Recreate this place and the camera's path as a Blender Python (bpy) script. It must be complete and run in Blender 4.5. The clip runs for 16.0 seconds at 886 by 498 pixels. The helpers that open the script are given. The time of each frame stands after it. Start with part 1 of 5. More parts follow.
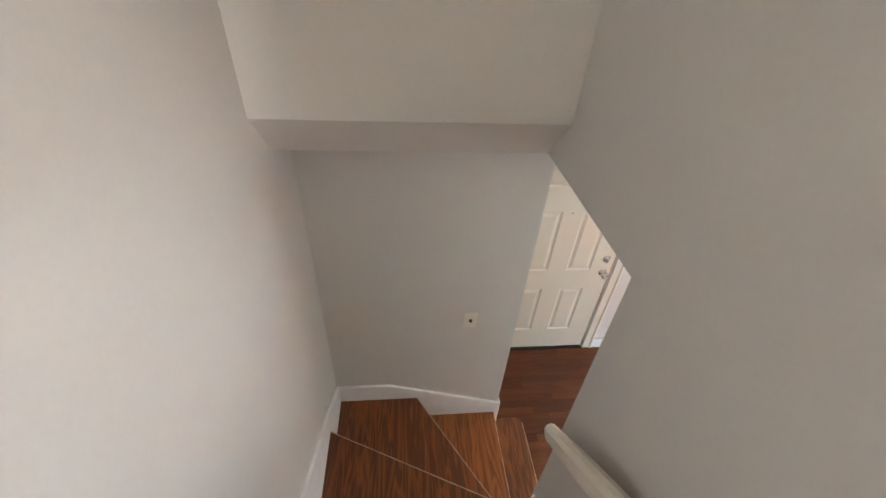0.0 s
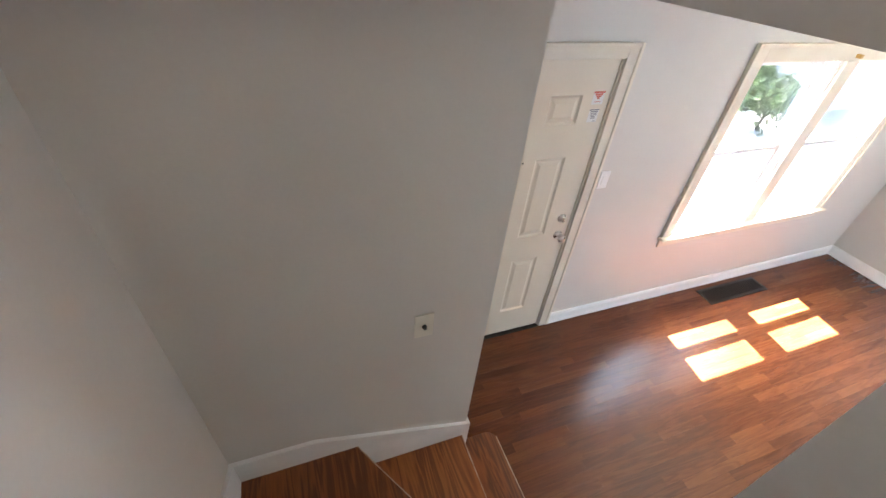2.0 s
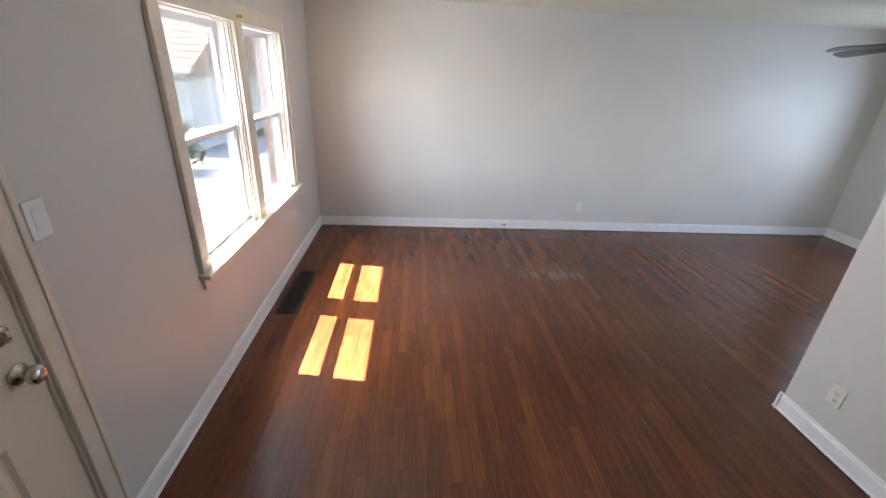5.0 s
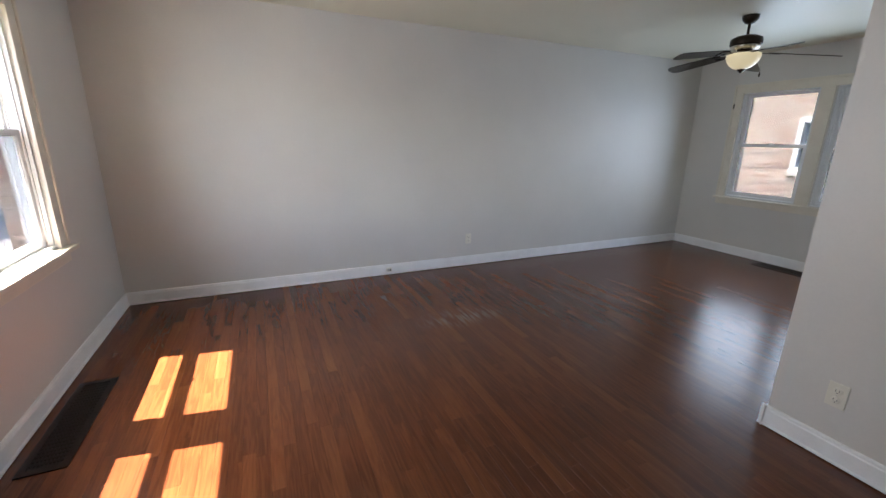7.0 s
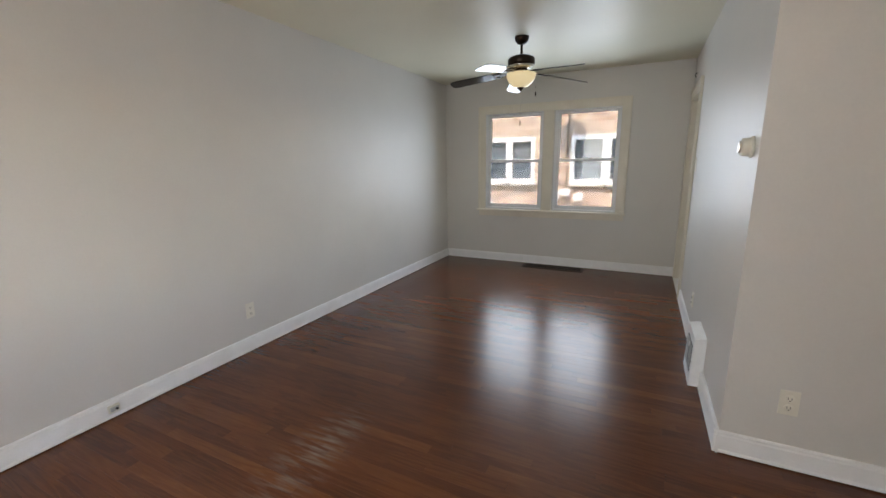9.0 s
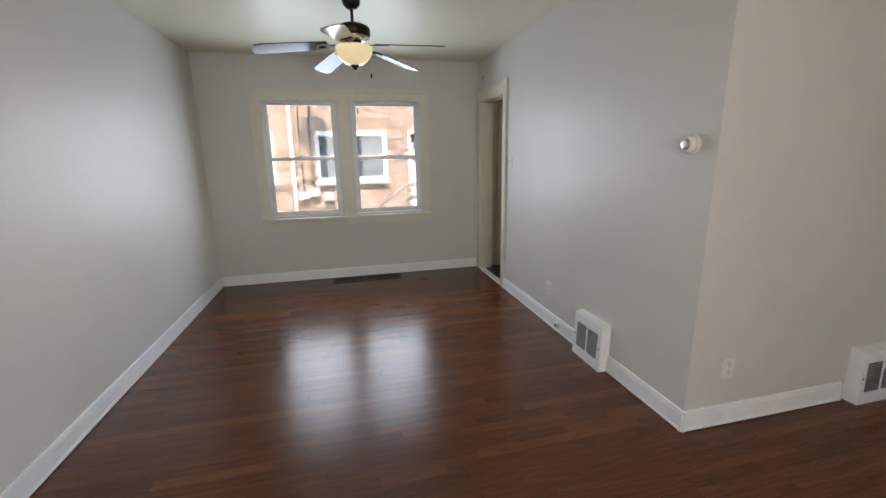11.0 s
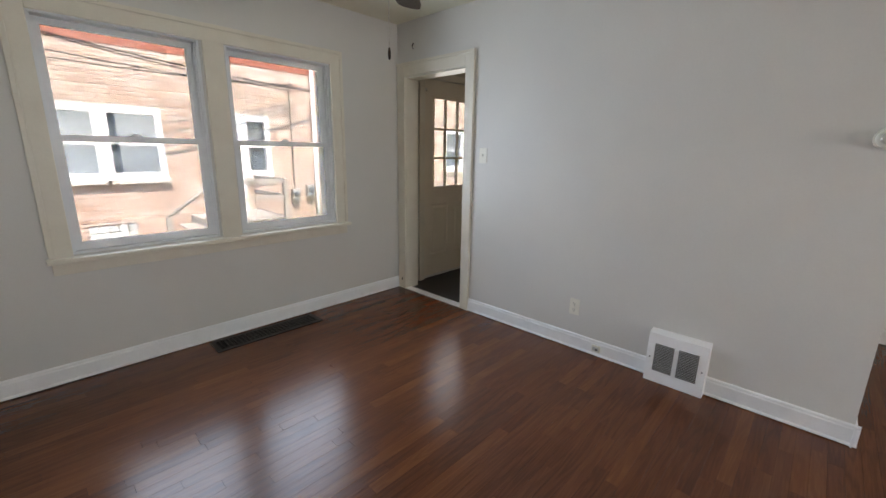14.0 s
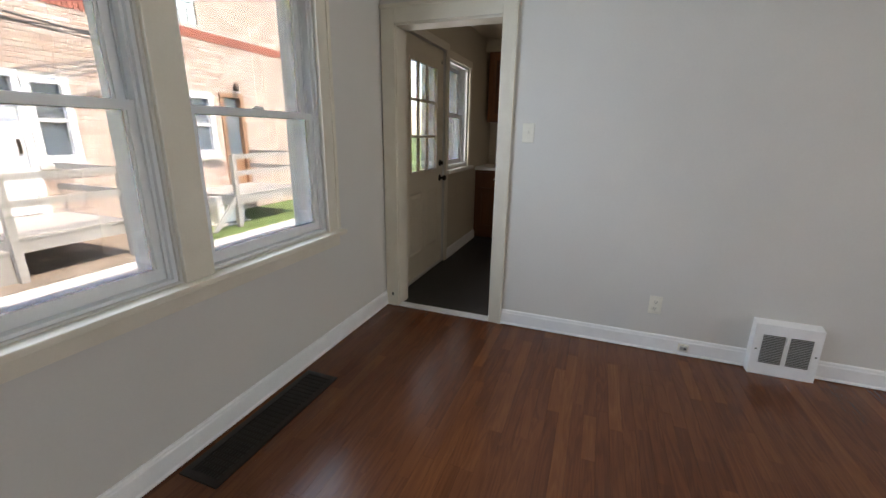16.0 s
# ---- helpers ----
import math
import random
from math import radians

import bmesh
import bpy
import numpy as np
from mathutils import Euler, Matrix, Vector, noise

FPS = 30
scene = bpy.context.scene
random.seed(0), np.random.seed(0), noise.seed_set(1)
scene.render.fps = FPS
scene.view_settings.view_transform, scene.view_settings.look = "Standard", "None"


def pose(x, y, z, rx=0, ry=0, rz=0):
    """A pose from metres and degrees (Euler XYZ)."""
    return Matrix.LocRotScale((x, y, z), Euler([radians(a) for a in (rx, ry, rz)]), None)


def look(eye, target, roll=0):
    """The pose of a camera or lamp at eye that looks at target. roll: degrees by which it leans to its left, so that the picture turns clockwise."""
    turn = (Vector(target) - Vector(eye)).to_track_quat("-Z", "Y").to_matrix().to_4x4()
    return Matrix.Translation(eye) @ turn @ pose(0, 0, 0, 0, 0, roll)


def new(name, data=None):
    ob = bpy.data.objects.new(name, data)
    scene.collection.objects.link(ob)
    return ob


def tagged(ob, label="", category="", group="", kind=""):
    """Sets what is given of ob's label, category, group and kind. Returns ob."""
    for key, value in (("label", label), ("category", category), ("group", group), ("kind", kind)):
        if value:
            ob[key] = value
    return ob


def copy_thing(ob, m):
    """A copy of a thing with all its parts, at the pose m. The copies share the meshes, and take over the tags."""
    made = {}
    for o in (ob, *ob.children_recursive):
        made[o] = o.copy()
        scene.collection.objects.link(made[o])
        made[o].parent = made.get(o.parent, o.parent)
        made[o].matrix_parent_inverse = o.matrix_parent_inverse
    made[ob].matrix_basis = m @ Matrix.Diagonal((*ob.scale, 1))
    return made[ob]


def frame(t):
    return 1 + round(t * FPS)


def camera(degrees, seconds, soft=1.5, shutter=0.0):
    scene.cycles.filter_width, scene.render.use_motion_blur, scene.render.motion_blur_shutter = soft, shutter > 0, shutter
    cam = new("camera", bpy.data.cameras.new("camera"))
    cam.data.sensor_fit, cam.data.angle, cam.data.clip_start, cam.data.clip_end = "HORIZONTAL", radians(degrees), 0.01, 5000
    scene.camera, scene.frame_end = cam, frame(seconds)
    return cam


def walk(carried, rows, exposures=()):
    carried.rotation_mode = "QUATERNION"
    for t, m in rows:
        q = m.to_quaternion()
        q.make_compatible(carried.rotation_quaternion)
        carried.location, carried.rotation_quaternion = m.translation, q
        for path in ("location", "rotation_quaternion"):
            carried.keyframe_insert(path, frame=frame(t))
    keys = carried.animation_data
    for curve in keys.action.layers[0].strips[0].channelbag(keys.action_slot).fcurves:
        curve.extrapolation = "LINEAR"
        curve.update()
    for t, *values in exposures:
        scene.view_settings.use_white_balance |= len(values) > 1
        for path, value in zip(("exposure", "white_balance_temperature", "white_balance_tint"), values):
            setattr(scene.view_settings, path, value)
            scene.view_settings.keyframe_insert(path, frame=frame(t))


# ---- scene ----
cam = camera(95.3, 16.0)
PATH = [
    (0, (-0.112, -0.08, 3.006), (0.087, 1.484, 1.776), 3.8),
    (0.5, (-0.11, 0.056, 2.885), (0.126, 1.6, 1.636), 3.7),
    (1, (-0.137, 0.206, 2.733), (0.183, 1.742, 1.491), 4.2),
    (1.5, (-0.116, 0.336, 2.635), (0.312, 1.859, 1.411), 4.3),
    (2, (-0.091, 0.482, 2.49), (0.524, 1.92, 1.245), 5.4),
    (2.5, (-0.086, 0.635, 2.335), (0.797, 1.945, 1.109), 6.4),
    (3, (-0.042, 0.757, 2.229), (1.155, 1.822, 1.032), 6.9),
    (3.5, (0.072, 0.886, 2.076), (1.57, 1.62, 0.973), 6.2),
    (4, (0.222, 0.984, 2.01), (1.908, 1.355, 1.001), 5.2),
    (4.5, (0.36, 1.109, 1.917), (2.142, 1.177, 1.012), 4.0),
    (7, (1.279, 1.118, 1.385), (3.039, 0.322, 0.865), 1.0),
    (7.5, (1.623, 1.164, 1.432), (3.254, 0.118, 0.936), 0.6),
    (8, (1.979, 1.132, 1.431), (3.427, -0.175, 0.986), 0.4),
    (8.5, (2.319, 1.041, 1.408), (3.506, -0.512, 0.984), -0.4),
    (9, (2.637, 0.963, 1.377), (3.503, -0.791, 0.96), -0.9),
    (9.5, (2.985, 0.882, 1.396), (3.473, -1.01, 0.97), -1.4),
    (10, (3.245, 0.704, 1.392), (3.372, -1.245, 0.96), -1.7),
    (10.2, (3.347, 0.637, 1.4), (3.337, -1.315, 0.964), -1.7),
    (12.3, (4.489, -0.295, 1.35), (3.566, -2.015, 0.913), 0.0),
    (12.5, (4.555, -0.411, 1.342), (3.569, -2.096, 0.912), -0.1),
    (13, (4.65, -0.734, 1.336), (3.508, -2.319, 0.906), 0.3),
    (13.5, (4.746, -1.082, 1.347), (3.457, -2.545, 0.901), 0.6),
    (14, (4.793, -1.419, 1.339), (3.379, -2.755, 0.875), 0.9),
    (14.5, (4.829, -1.773, 1.332), (3.311, -2.971, 0.822), 0.8),
    (15, (4.878, -2.208, 1.295), (3.238, -3.224, 0.77), 1.6),
    (15.5, (4.891, -2.617, 1.297), (3.169, -3.484, 0.764), 1.1),
    (16, (4.862, -2.998, 1.309), (3.061, -3.672, 0.759), 0.9),
]
walk(cam, [(t, look(eye, target, roll)) for t, eye, target, roll in PATH], [(0.0, 6.9, 6900, 13), (2.0, 6.65, 6700, 14), (4.5, 5.65, 6900, 16), (7.0, 4.85, 7000, 16), (8.5, 4.95, 7900, 16), (10.0, 5.05, 8000, 16), (12.5, 5.15, 7700, 17), (16.0, 5.2, 7700, 17)])

# ---- light ----
SUN_DIR = Vector((0.15, 1.0, 2.05)).normalized()
world = bpy.data.worlds.new("sky")
scene.world = world
world.use_nodes = True
wn = world.node_tree.nodes
sky = wn.new("ShaderNodeTexSky")
sky.sky_type = "NISHITA"
sky.sun_disc = False
sky.sun_elevation = math.asin(SUN_DIR.z)
sky.sun_rotation = math.atan2(SUN_DIR.x, SUN_DIR.y)
wn["Background"].inputs["Strength"].default_value = 0.15
world.node_tree.links.new(sky.outputs[0], wn["Background"].inputs["Color"])
sun = new("sun", bpy.data.lights.new("sun", "SUN"))
sun.data.energy, sun.data.angle, sun.data.color = 2.2, radians(0.5), (1.0, 0.94, 0.87)
sun.matrix_world = look(SUN_DIR * 30, (0, 0, 0))
# unseen fill lamp added upstairs to brighten the stairwell, in a made-up window opening
up = new("upstairs_fill", bpy.data.lights.new("upstairs_fill", "AREA"))
up.data.shape, up.data.size, up.data.size_y = "RECTANGLE", 0.6, 1.1
up.data.energy, up.data.color = 1.9, (0.95, 0.97, 1.0)
up.matrix_world = look((1.80, -4.40, 4.0), (-0.5, -0.4, 2.5))


def window_daylight(x, y, face, energy, colour, wide=0.70, high=1.18, mid=1.38):
    """Sky light of one sash opening; face: the way into the room along y."""
    lamp = new("window_daylight", bpy.data.lights.new("window_daylight", "AREA"))
    lamp.data.shape, lamp.data.size, lamp.data.size_y = "RECTANGLE", wide, high
    lamp.data.energy, lamp.data.color, lamp.data.spread = energy, colour, radians(150)
    lamp.matrix_world = look((x, y, mid), (x, y + face, mid))


for side in (-0.465, 0.465):
    window_daylight(3.42 + side, 2.240, -1, 0.5, (0.72, 0.86, 1.0))
    window_daylight(3.775 + side, -4.465, 1, 0.46, (0.54, 0.74, 1.0))
# kitchen window and the glazed back door
window_daylight(0.60, -4.495, 1, 0.26, (0.86, 0.93, 1.0), 0.58, 0.95, 1.485)
window_daylight(1.45, -4.462, 1, 0.12, (0.86, 0.93, 1.0), 0.55, 0.87, 1.43)



# ---- materials ----
def node_mat(name):
    m = bpy.data.materials.new(name)
    m.use_nodes = True
    return m, m.node_tree.nodes, m.node_tree.links, m.node_tree.nodes["Principled BSDF"]


def paint(name, dark, light, rough=0.5, scale=3.0, grain=180.0, bump=0.04, metal=0.0, spec=0.5, stretch=(1, 1, 1), rough_var=0.04):
    """Two-scale mottled surface with fine relief."""
    m, n, l, b = node_mat(name)
    geo = n.new("ShaderNodeNewGeometry")
    mp = n.new("ShaderNodeMapping")
    mp.inputs["Scale"].default_value = stretch
    l.new(geo.outputs["Position"], mp.inputs["Vector"])
    big = n.new("ShaderNodeTexNoise")
    big.inputs["Scale"].default_value, big.inputs["Detail"].default_value = scale, 5
    fine = n.new("ShaderNodeTexNoise")
    fine.inputs["Scale"].default_value, fine.inputs["Detail"].default_value = grain, 3
    mix = n.new("ShaderNodeMix")
    mix.data_type = "RGBA"
    mix.inputs["A"].default_value, mix.inputs["B"].default_value = (*dark, 1), (*light, 1)
    add = n.new("ShaderNodeMath")
    add.operation = "MULTIPLY_ADD"
    add.inputs[1].default_value = 0.35
    ramp = n.new("ShaderNodeMapRange")
    ramp.inputs[1].default_value, ramp.inputs[2].default_value = 0.4, 0.95
    for tex in (big, fine):
        l.new(mp.outputs[0], tex.inputs["Vector"])
    l.new(fine.outputs["Fac"], add.inputs[0])
    l.new(big.outputs["Fac"], add.inputs[2])
    l.new(add.outputs[0], ramp.inputs[0])
    l.new(ramp.outputs[0], mix.inputs["Factor"])
    l.new(mix.outputs["Result"], b.inputs["Base Color"])
    rr = n.new("ShaderNodeMapRange")
    rr.inputs[3].default_value, rr.inputs[4].default_value = rough - rough_var, rough + rough_var
    l.new(big.outputs["Fac"], rr.inputs[0])
    l.new(rr.outputs[0], b.inputs["Roughness"])
    b.inputs["Metallic"].default_value = metal
    b.inputs["Specular IOR Level"].default_value = spec
    if bump:
        bp = n.new("ShaderNodeBump")
        bp.inputs["Strength"].default_value, bp.inputs["Distance"].default_value = bump, 0.01
        l.new(fine.outputs["Fac"], bp.inputs["Height"])
        l.new(bp.outputs[0], b.inputs["Normal"])
    return m


def wood(name, tones, rough=0.3, along=0, ring=0.07, spread=(0.16, 0.40, 0.85), scuff=None, spec=0.5):
    """Stained wood with stretched grain along an axis and a tone for each piece."""
    m, n, l, b = node_mat(name)
    geo = n.new("ShaderNodeNewGeometry")
    info = n.new("ShaderNodeObjectInfo")
    rnd = n.new("ShaderNodeMath")
    rnd.operation = "ADD"
    l.new(info.outputs["Random"], rnd.inputs[0])
    l.new(geo.outputs["Random Per Island"], rnd.inputs[1])
    fr = n.new("ShaderNodeMath")
    fr.operation = "FRACT"
    l.new(rnd.outputs[0], fr.inputs[0])
    shift = n.new("ShaderNodeVectorMath")
    shift.operation = "SCALE"
    shift.inputs[0].default_value = (7.3, 9.1, 4.7)
    l.new(fr.outputs[0], shift.inputs["Scale"])
    pos = n.new("ShaderNodeVectorMath")
    pos.operation = "ADD"
    l.new(geo.outputs["Position"], pos.inputs[0])
    l.new(shift.outputs[0], pos.inputs[1])
    mp = n.new("ShaderNodeMapping")
    sc = [16.0, 16.0, 16.0]
    sc[along] = 1.3
    mp.inputs["Scale"].default_value = sc
    l.new(pos.outputs[0], mp.inputs["Vector"])
    flow = n.new("ShaderNodeTexNoise")
    flow.inputs["Scale"].default_value, flow.inputs["Detail"].default_value, flow.inputs["Distortion"].default_value = 1.0, 3, 0.9
    l.new(mp.outputs[0], flow.inputs["Vector"])
    rings = n.new("ShaderNodeMath")
    rings.operation = "MULTIPLY"
    rings.inputs[1].default_value = 34.0
    l.new(flow.outputs["Fac"], rings.inputs[0])
    wave = n.new("ShaderNodeMath")
    wave.operation = "SINE"
    l.new(rings.outputs[0], wave.inputs[0])
    mp2 = n.new("ShaderNodeMapping")
    sc2 = [260.0, 260.0, 260.0]
    sc2[along] = 9.0
    mp2.inputs["Scale"].default_value = sc2
    l.new(pos.outputs[0], mp2.inputs["Vector"])
    pores = n.new("ShaderNodeTexNoise")
    pores.inputs["Scale"].default_value, pores.inputs["Detail"].default_value = 1.0, 4
    l.new(mp2.outputs[0], pores.inputs["Vector"])
    wear = n.new("ShaderNodeTexNoise")
    wear.inputs["Scale"].default_value, wear.inputs["Detail"].default_value = 0.9, 6
    l.new(geo.outputs["Position"], wear.inputs["Vector"])
    # piece tone + rings + pores + wear
    s1 = n.new("ShaderNodeMath")
    s1.operation = "MULTIPLY_ADD"
    s1.inputs[1].default_value = ring
    l.new(wave.outputs[0], s1.inputs[0])
    ramp0 = n.new("ShaderNodeValToRGB")
    ramp0.color_ramp.elements[0].color = (*[spread[0]] * 3, 1)
    ramp0.color_ramp.elements[1].color = (*[spread[2]] * 3, 1)
    e = ramp0.color_ramp.elements.new(0.72)
    e.color = (*[spread[1]] * 3, 1)
    l.new(fr.outputs[0], ramp0.inputs[0])
    l.new(ramp0.outputs[0], s1.inputs[2])
    s2 = n.new("ShaderNodeMath")
    s2.operation = "MULTIPLY_ADD"
    s2.inputs[1].default_value = 0.35
    l.new(pores.outputs["Fac"], s2.inputs[0])
    l.new(s1.outputs[0], s2.inputs[2])
    s3 = n.new("ShaderNodeMath")
    s3.operation = "MULTIPLY_ADD"
    s3.inputs[1].default_value = 0.5
    l.new(wear.outputs["Fac"], s3.inputs[0])
    l.new(s2.outputs[0], s3.inputs[2])
    off = n.new("ShaderNodeMath")
    off.operation = "SUBTRACT"
    off.inputs[1].default_value = 0.36
    l.new(s3.outputs[0], off.inputs[0])
    ramp = n.new("ShaderNodeValToRGB")
    el = ramp.color_ramp.elements
    el[0].position, el[0].color = 0.0, (*tones[0], 1)
    el[1].position, el[1].color = 1.0, (*tones[-1], 1)
    for i, c in enumerate(tones[1:-1]):
        el.new((i + 1) / (len(tones) - 1)).color = (*c, 1)
    l.new(off.outputs[0], ramp.inputs[0])
    colour = ramp.outputs[0]
    if scuff:
        # a scraped, dull patch where the stain has worn off
        cx, cy, rx, ry = scuff
        mp3 = n.new("ShaderNodeMapping")
        mp3.inputs["Location"].default_value = (-cx / rx, -cy / ry, 0)
        mp3.inputs["Scale"].default_value = (1 / rx, 1 / ry, 0)
        l.new(geo.outputs["Position"], mp3.inputs["Vector"])
        ln = n.new("ShaderNodeVectorMath")
        ln.operation = "LENGTH"
        l.new(mp3.outputs[0], ln.inputs[0])
        fade = n.new("ShaderNodeMapRange")
        fade.inputs[1].default_value, fade.inputs[2].default_value = 1.0, 0.1
        l.new(ln.outputs["Value"], fade.inputs[0])
        sm = n.new("ShaderNodeTexNoise")
        sm.inputs["Scale"].default_value, sm.inputs["Detail"].default_value = 26.0, 6
        mp4 = n.new("ShaderNodeMapping")
        mp4.inputs["Scale"].default_value = (0.22, 1.6, 1.0)
        l.new(geo.outputs["Position"], mp4.inputs["Vector"])
        l.new(mp4.outputs[0], sm.inputs["Vector"])
        cut = n.new("ShaderNodeMapRange")
        cut.inputs[1].default_value, cut.inputs[2].default_value = 0.45, 0.85
        l.new(sm.outputs["Fac"], cut.inputs[0])
        mk = n.new("ShaderNodeMath")
        mk.operation = "MULTIPLY"
        l.new(fade.outputs[0], mk.inputs[0])
        l.new(cut.outputs[0], mk.inputs[1])
        mxs = n.new("ShaderNodeMix")
        mxs.data_type = "RGBA"
        mxs.inputs["B"].default_value = (0.30, 0.25, 0.21, 1)
        l.new(mk.outputs[0], mxs.inputs["Factor"])
        l.new(ramp.outputs[0], mxs.inputs["A"])
        colour = mxs.outputs["Result"]
    l.new(colour, b.inputs["Base Color"])
    rr = n.new("ShaderNodeMapRange")
    rr.inputs[1].default_value, rr.inputs[2].default_value = 0.15, 0.85
    rr.inputs[3].default_value, rr.inputs[4].default_value = rough - 0.03, rough + 0.03
    l.new(wear.outputs["Fac"], rr.inputs[0])
    l.new(rr.outputs[0], b.inputs["Roughness"])
    bp = n.new("ShaderNodeBump")
    b.inputs["Specular IOR Level"].default_value = spec
    bp.inputs["Strength"].default_value, bp.inputs["Distance"].default_value = 0.035, 0.004
    l.new(pores.outputs["Fac"], bp.inputs["Height"])
    l.new(bp.outputs[0], b.inputs["Normal"])
    return m


def brick_mat(name, tones):
    """Fired clay with a tone for each brick, blotches and a rough face."""
    m, n, l, b = node_mat(name)
    geo = n.new("ShaderNodeNewGeometry")
    info = n.new("ShaderNodeObjectInfo")
    add = n.new("ShaderNodeMath")
    add.operation = "ADD"
    l.new(info.outputs["Random"], add.inputs[0])
    l.new(geo.outputs["Random Per Island"], add.inputs[1])
    fr = n.new("ShaderNodeMath")
    fr.operation = "FRACT"
    l.new(add.outputs[0], fr.inputs[0])
    ramp = n.new("ShaderNodeValToRGB")
    el = ramp.color_ramp.elements
    el[0].color, el[1].color = (*tones[0], 1), (*tones[-1], 1)
    for i, c in enumerate(tones[1:-1]):
        el.new((i + 1) / (len(tones) - 1)).color = (*c, 1)
    l.new(fr.outputs[0], ramp.inputs[0])
    big = n.new("ShaderNodeTexNoise")
    big.inputs["Scale"].default_value, big.inputs["Detail"].default_value = 1.1, 5
    fine = n.new("ShaderNodeTexNoise")
    fine.inputs["Scale"].default_value, fine.inputs["Detail"].default_value = 70.0, 4
    for tex in (big, fine):
        l.new(geo.outputs["Position"], tex.inputs["Vector"])
    mx = n.new("ShaderNodeMix")
    mx.data_type, mx.blend_type = "RGBA", "OVERLAY"
    mx.inputs["Factor"].default_value = 0.25
    l.new(ramp.outputs[0], mx.inputs["A"])
    l.new(big.outputs["Fac"], mx.inputs["B"])
    l.new(mx.outputs["Result"], b.inputs["Base Color"])
    b.inputs["Roughness"].default_value = 0.9
    bp = n.new("ShaderNodeBump")
    bp.inputs["Strength"].default_value, bp.inputs["Distance"].default_value = 0.4, 0.006
    l.new(fine.outputs["Fac"], bp.inputs["Height"])
    l.new(bp.outputs[0], b.inputs["Normal"])
    return m


def glass_mat(name, rough=0.0, tint=(1, 1, 1)):
    m, n, l, b = node_mat(name)
    b.inputs["Base Color"].default_value = (*tint, 1)
    b.inputs["Transmission Weight"].default_value = 1.0
    b.inputs["Roughness"].default_value, b.inputs["IOR"].default_value = rough, 1.45
    return m


WALL = paint("grey_wall_paint", (0.600, 0.578, 0.545), (0.660, 0.638, 0.602), 0.44, 1.2, 90, 0.03)
CEIL = paint("cream_ceiling_paint", (0.70, 0.67, 0.53), (0.77, 0.735, 0.59), 0.44, 1.0, 60, 0.03)
TRIM = paint("cream_trim_paint", (0.66, 0.60, 0.50), (0.74, 0.69, 0.59), 0.38, 6, 120, 0.04)
BASE = paint("white_baseboard_paint", (0.78, 0.78, 0.78), (0.88, 0.88, 0.88), 0.36, 9, 120, 0.06)
SASH = paint("white_sash_paint", (0.70, 0.71, 0.72), (0.80, 0.81, 0.82), 0.35, 5, 150, 0.02)
DOOR = paint("ivory_door_paint", (0.70, 0.62, 0.50), (0.76, 0.68, 0.56), 0.40, 2, 70, 0.02)
PLATE = paint("ivory_plastic", (0.72, 0.69, 0.60), (0.78, 0.75, 0.66), 0.3, 20, 200, 0.0)
# near-black for dark fittings, and for shade painted where holes would be
BLACK_AND_SHADE = paint("black_parts_and_hole_shade", (0.015, 0.014, 0.013), (0.03, 0.028, 0.026), 0.6, 20, 200, 0.0)
NICKEL = paint("satin_nickel", (0.55, 0.52, 0.47), (0.68, 0.65, 0.60), 0.28, 40, 300, 0.02, metal=1.0)
BRONZE = paint("dark_bronze_metal", (0.025, 0.017, 0.012), (0.05, 0.034, 0.024), 0.32, 30, 250, 0.02, metal=0.8)
IRON = paint("brown_register_metal", (0.012, 0.008, 0.006), (0.03, 0.02, 0.014), 0.45, 12, 160, 0.05, metal=0.5)
FLOOR = wood("stained_oak_floor", [(0.042, 0.010, 0.0042), (0.105, 0.029, 0.0105), (0.172, 0.055, 0.0185), (0.29, 0.112, 0.039)], 0.24, 0, 0.07, (0.25, 0.36, 0.55), (3.98, -0.30, 0.20, 0.50), 0.42)
TREAD = wood("stained_stair_wood", [(0.034, 0.008, 0.003), (0.13, 0.036, 0.010), (0.26, 0.082, 0.020), (0.44, 0.16, 0.042)], 0.36, 1, 0.17, (0.3, 0.42, 0.55))
NOSE = paint("worn_tread_edge", (0.30, 0.17, 0.10), (0.62, 0.50, 0.40), 0.5, 25, 120, 0.05)
BLADE = wood("dark_walnut_blade", [(0.012, 0.007, 0.005), (0.022, 0.013, 0.009), (0.035, 0.021, 0.014)], 0.14, 0)
CAB = wood("red_oak_cabinet", [(0.09, 0.025, 0.008), (0.17, 0.055, 0.017), (0.26, 0.095, 0.03)], 0.38, 2)
COUNTER = paint("white_laminate", (0.72, 0.70, 0.66), (0.80, 0.78, 0.74), 0.3, 20, 300, 0.0)
BEIGE = paint("kitchen_beige_paint", (0.50, 0.44, 0.34), (0.56, 0.50, 0.40), 0.5, 1.5, 90, 0.03)
VINYL = paint("black_floor_sheet", (0.012, 0.012, 0.013), (0.03, 0.03, 0.032), 0.45, 8, 220, 0.05)
SUB = paint("dark_subfloor", (0.02, 0.012, 0.008), (0.03, 0.018, 0.012), 0.9, 5, 80, 0.0)
# clear panes given a dark tint that dims the bright outdoors behind them
PANE = glass_mat("window_glass", tint=(0.115, 0.118, 0.119))
BRICK = brick_mat("pale_brick", [(0.34, 0.22, 0.175), (0.43, 0.335, 0.28), (0.49, 0.395, 0.335), (0.40, 0.28, 0.225), (0.53, 0.45, 0.39)])
MORTAR = paint("brick_mortar", (0.36, 0.33, 0.29), (0.48, 0.45, 0.40), 0.95, 2, 70, 0.3)
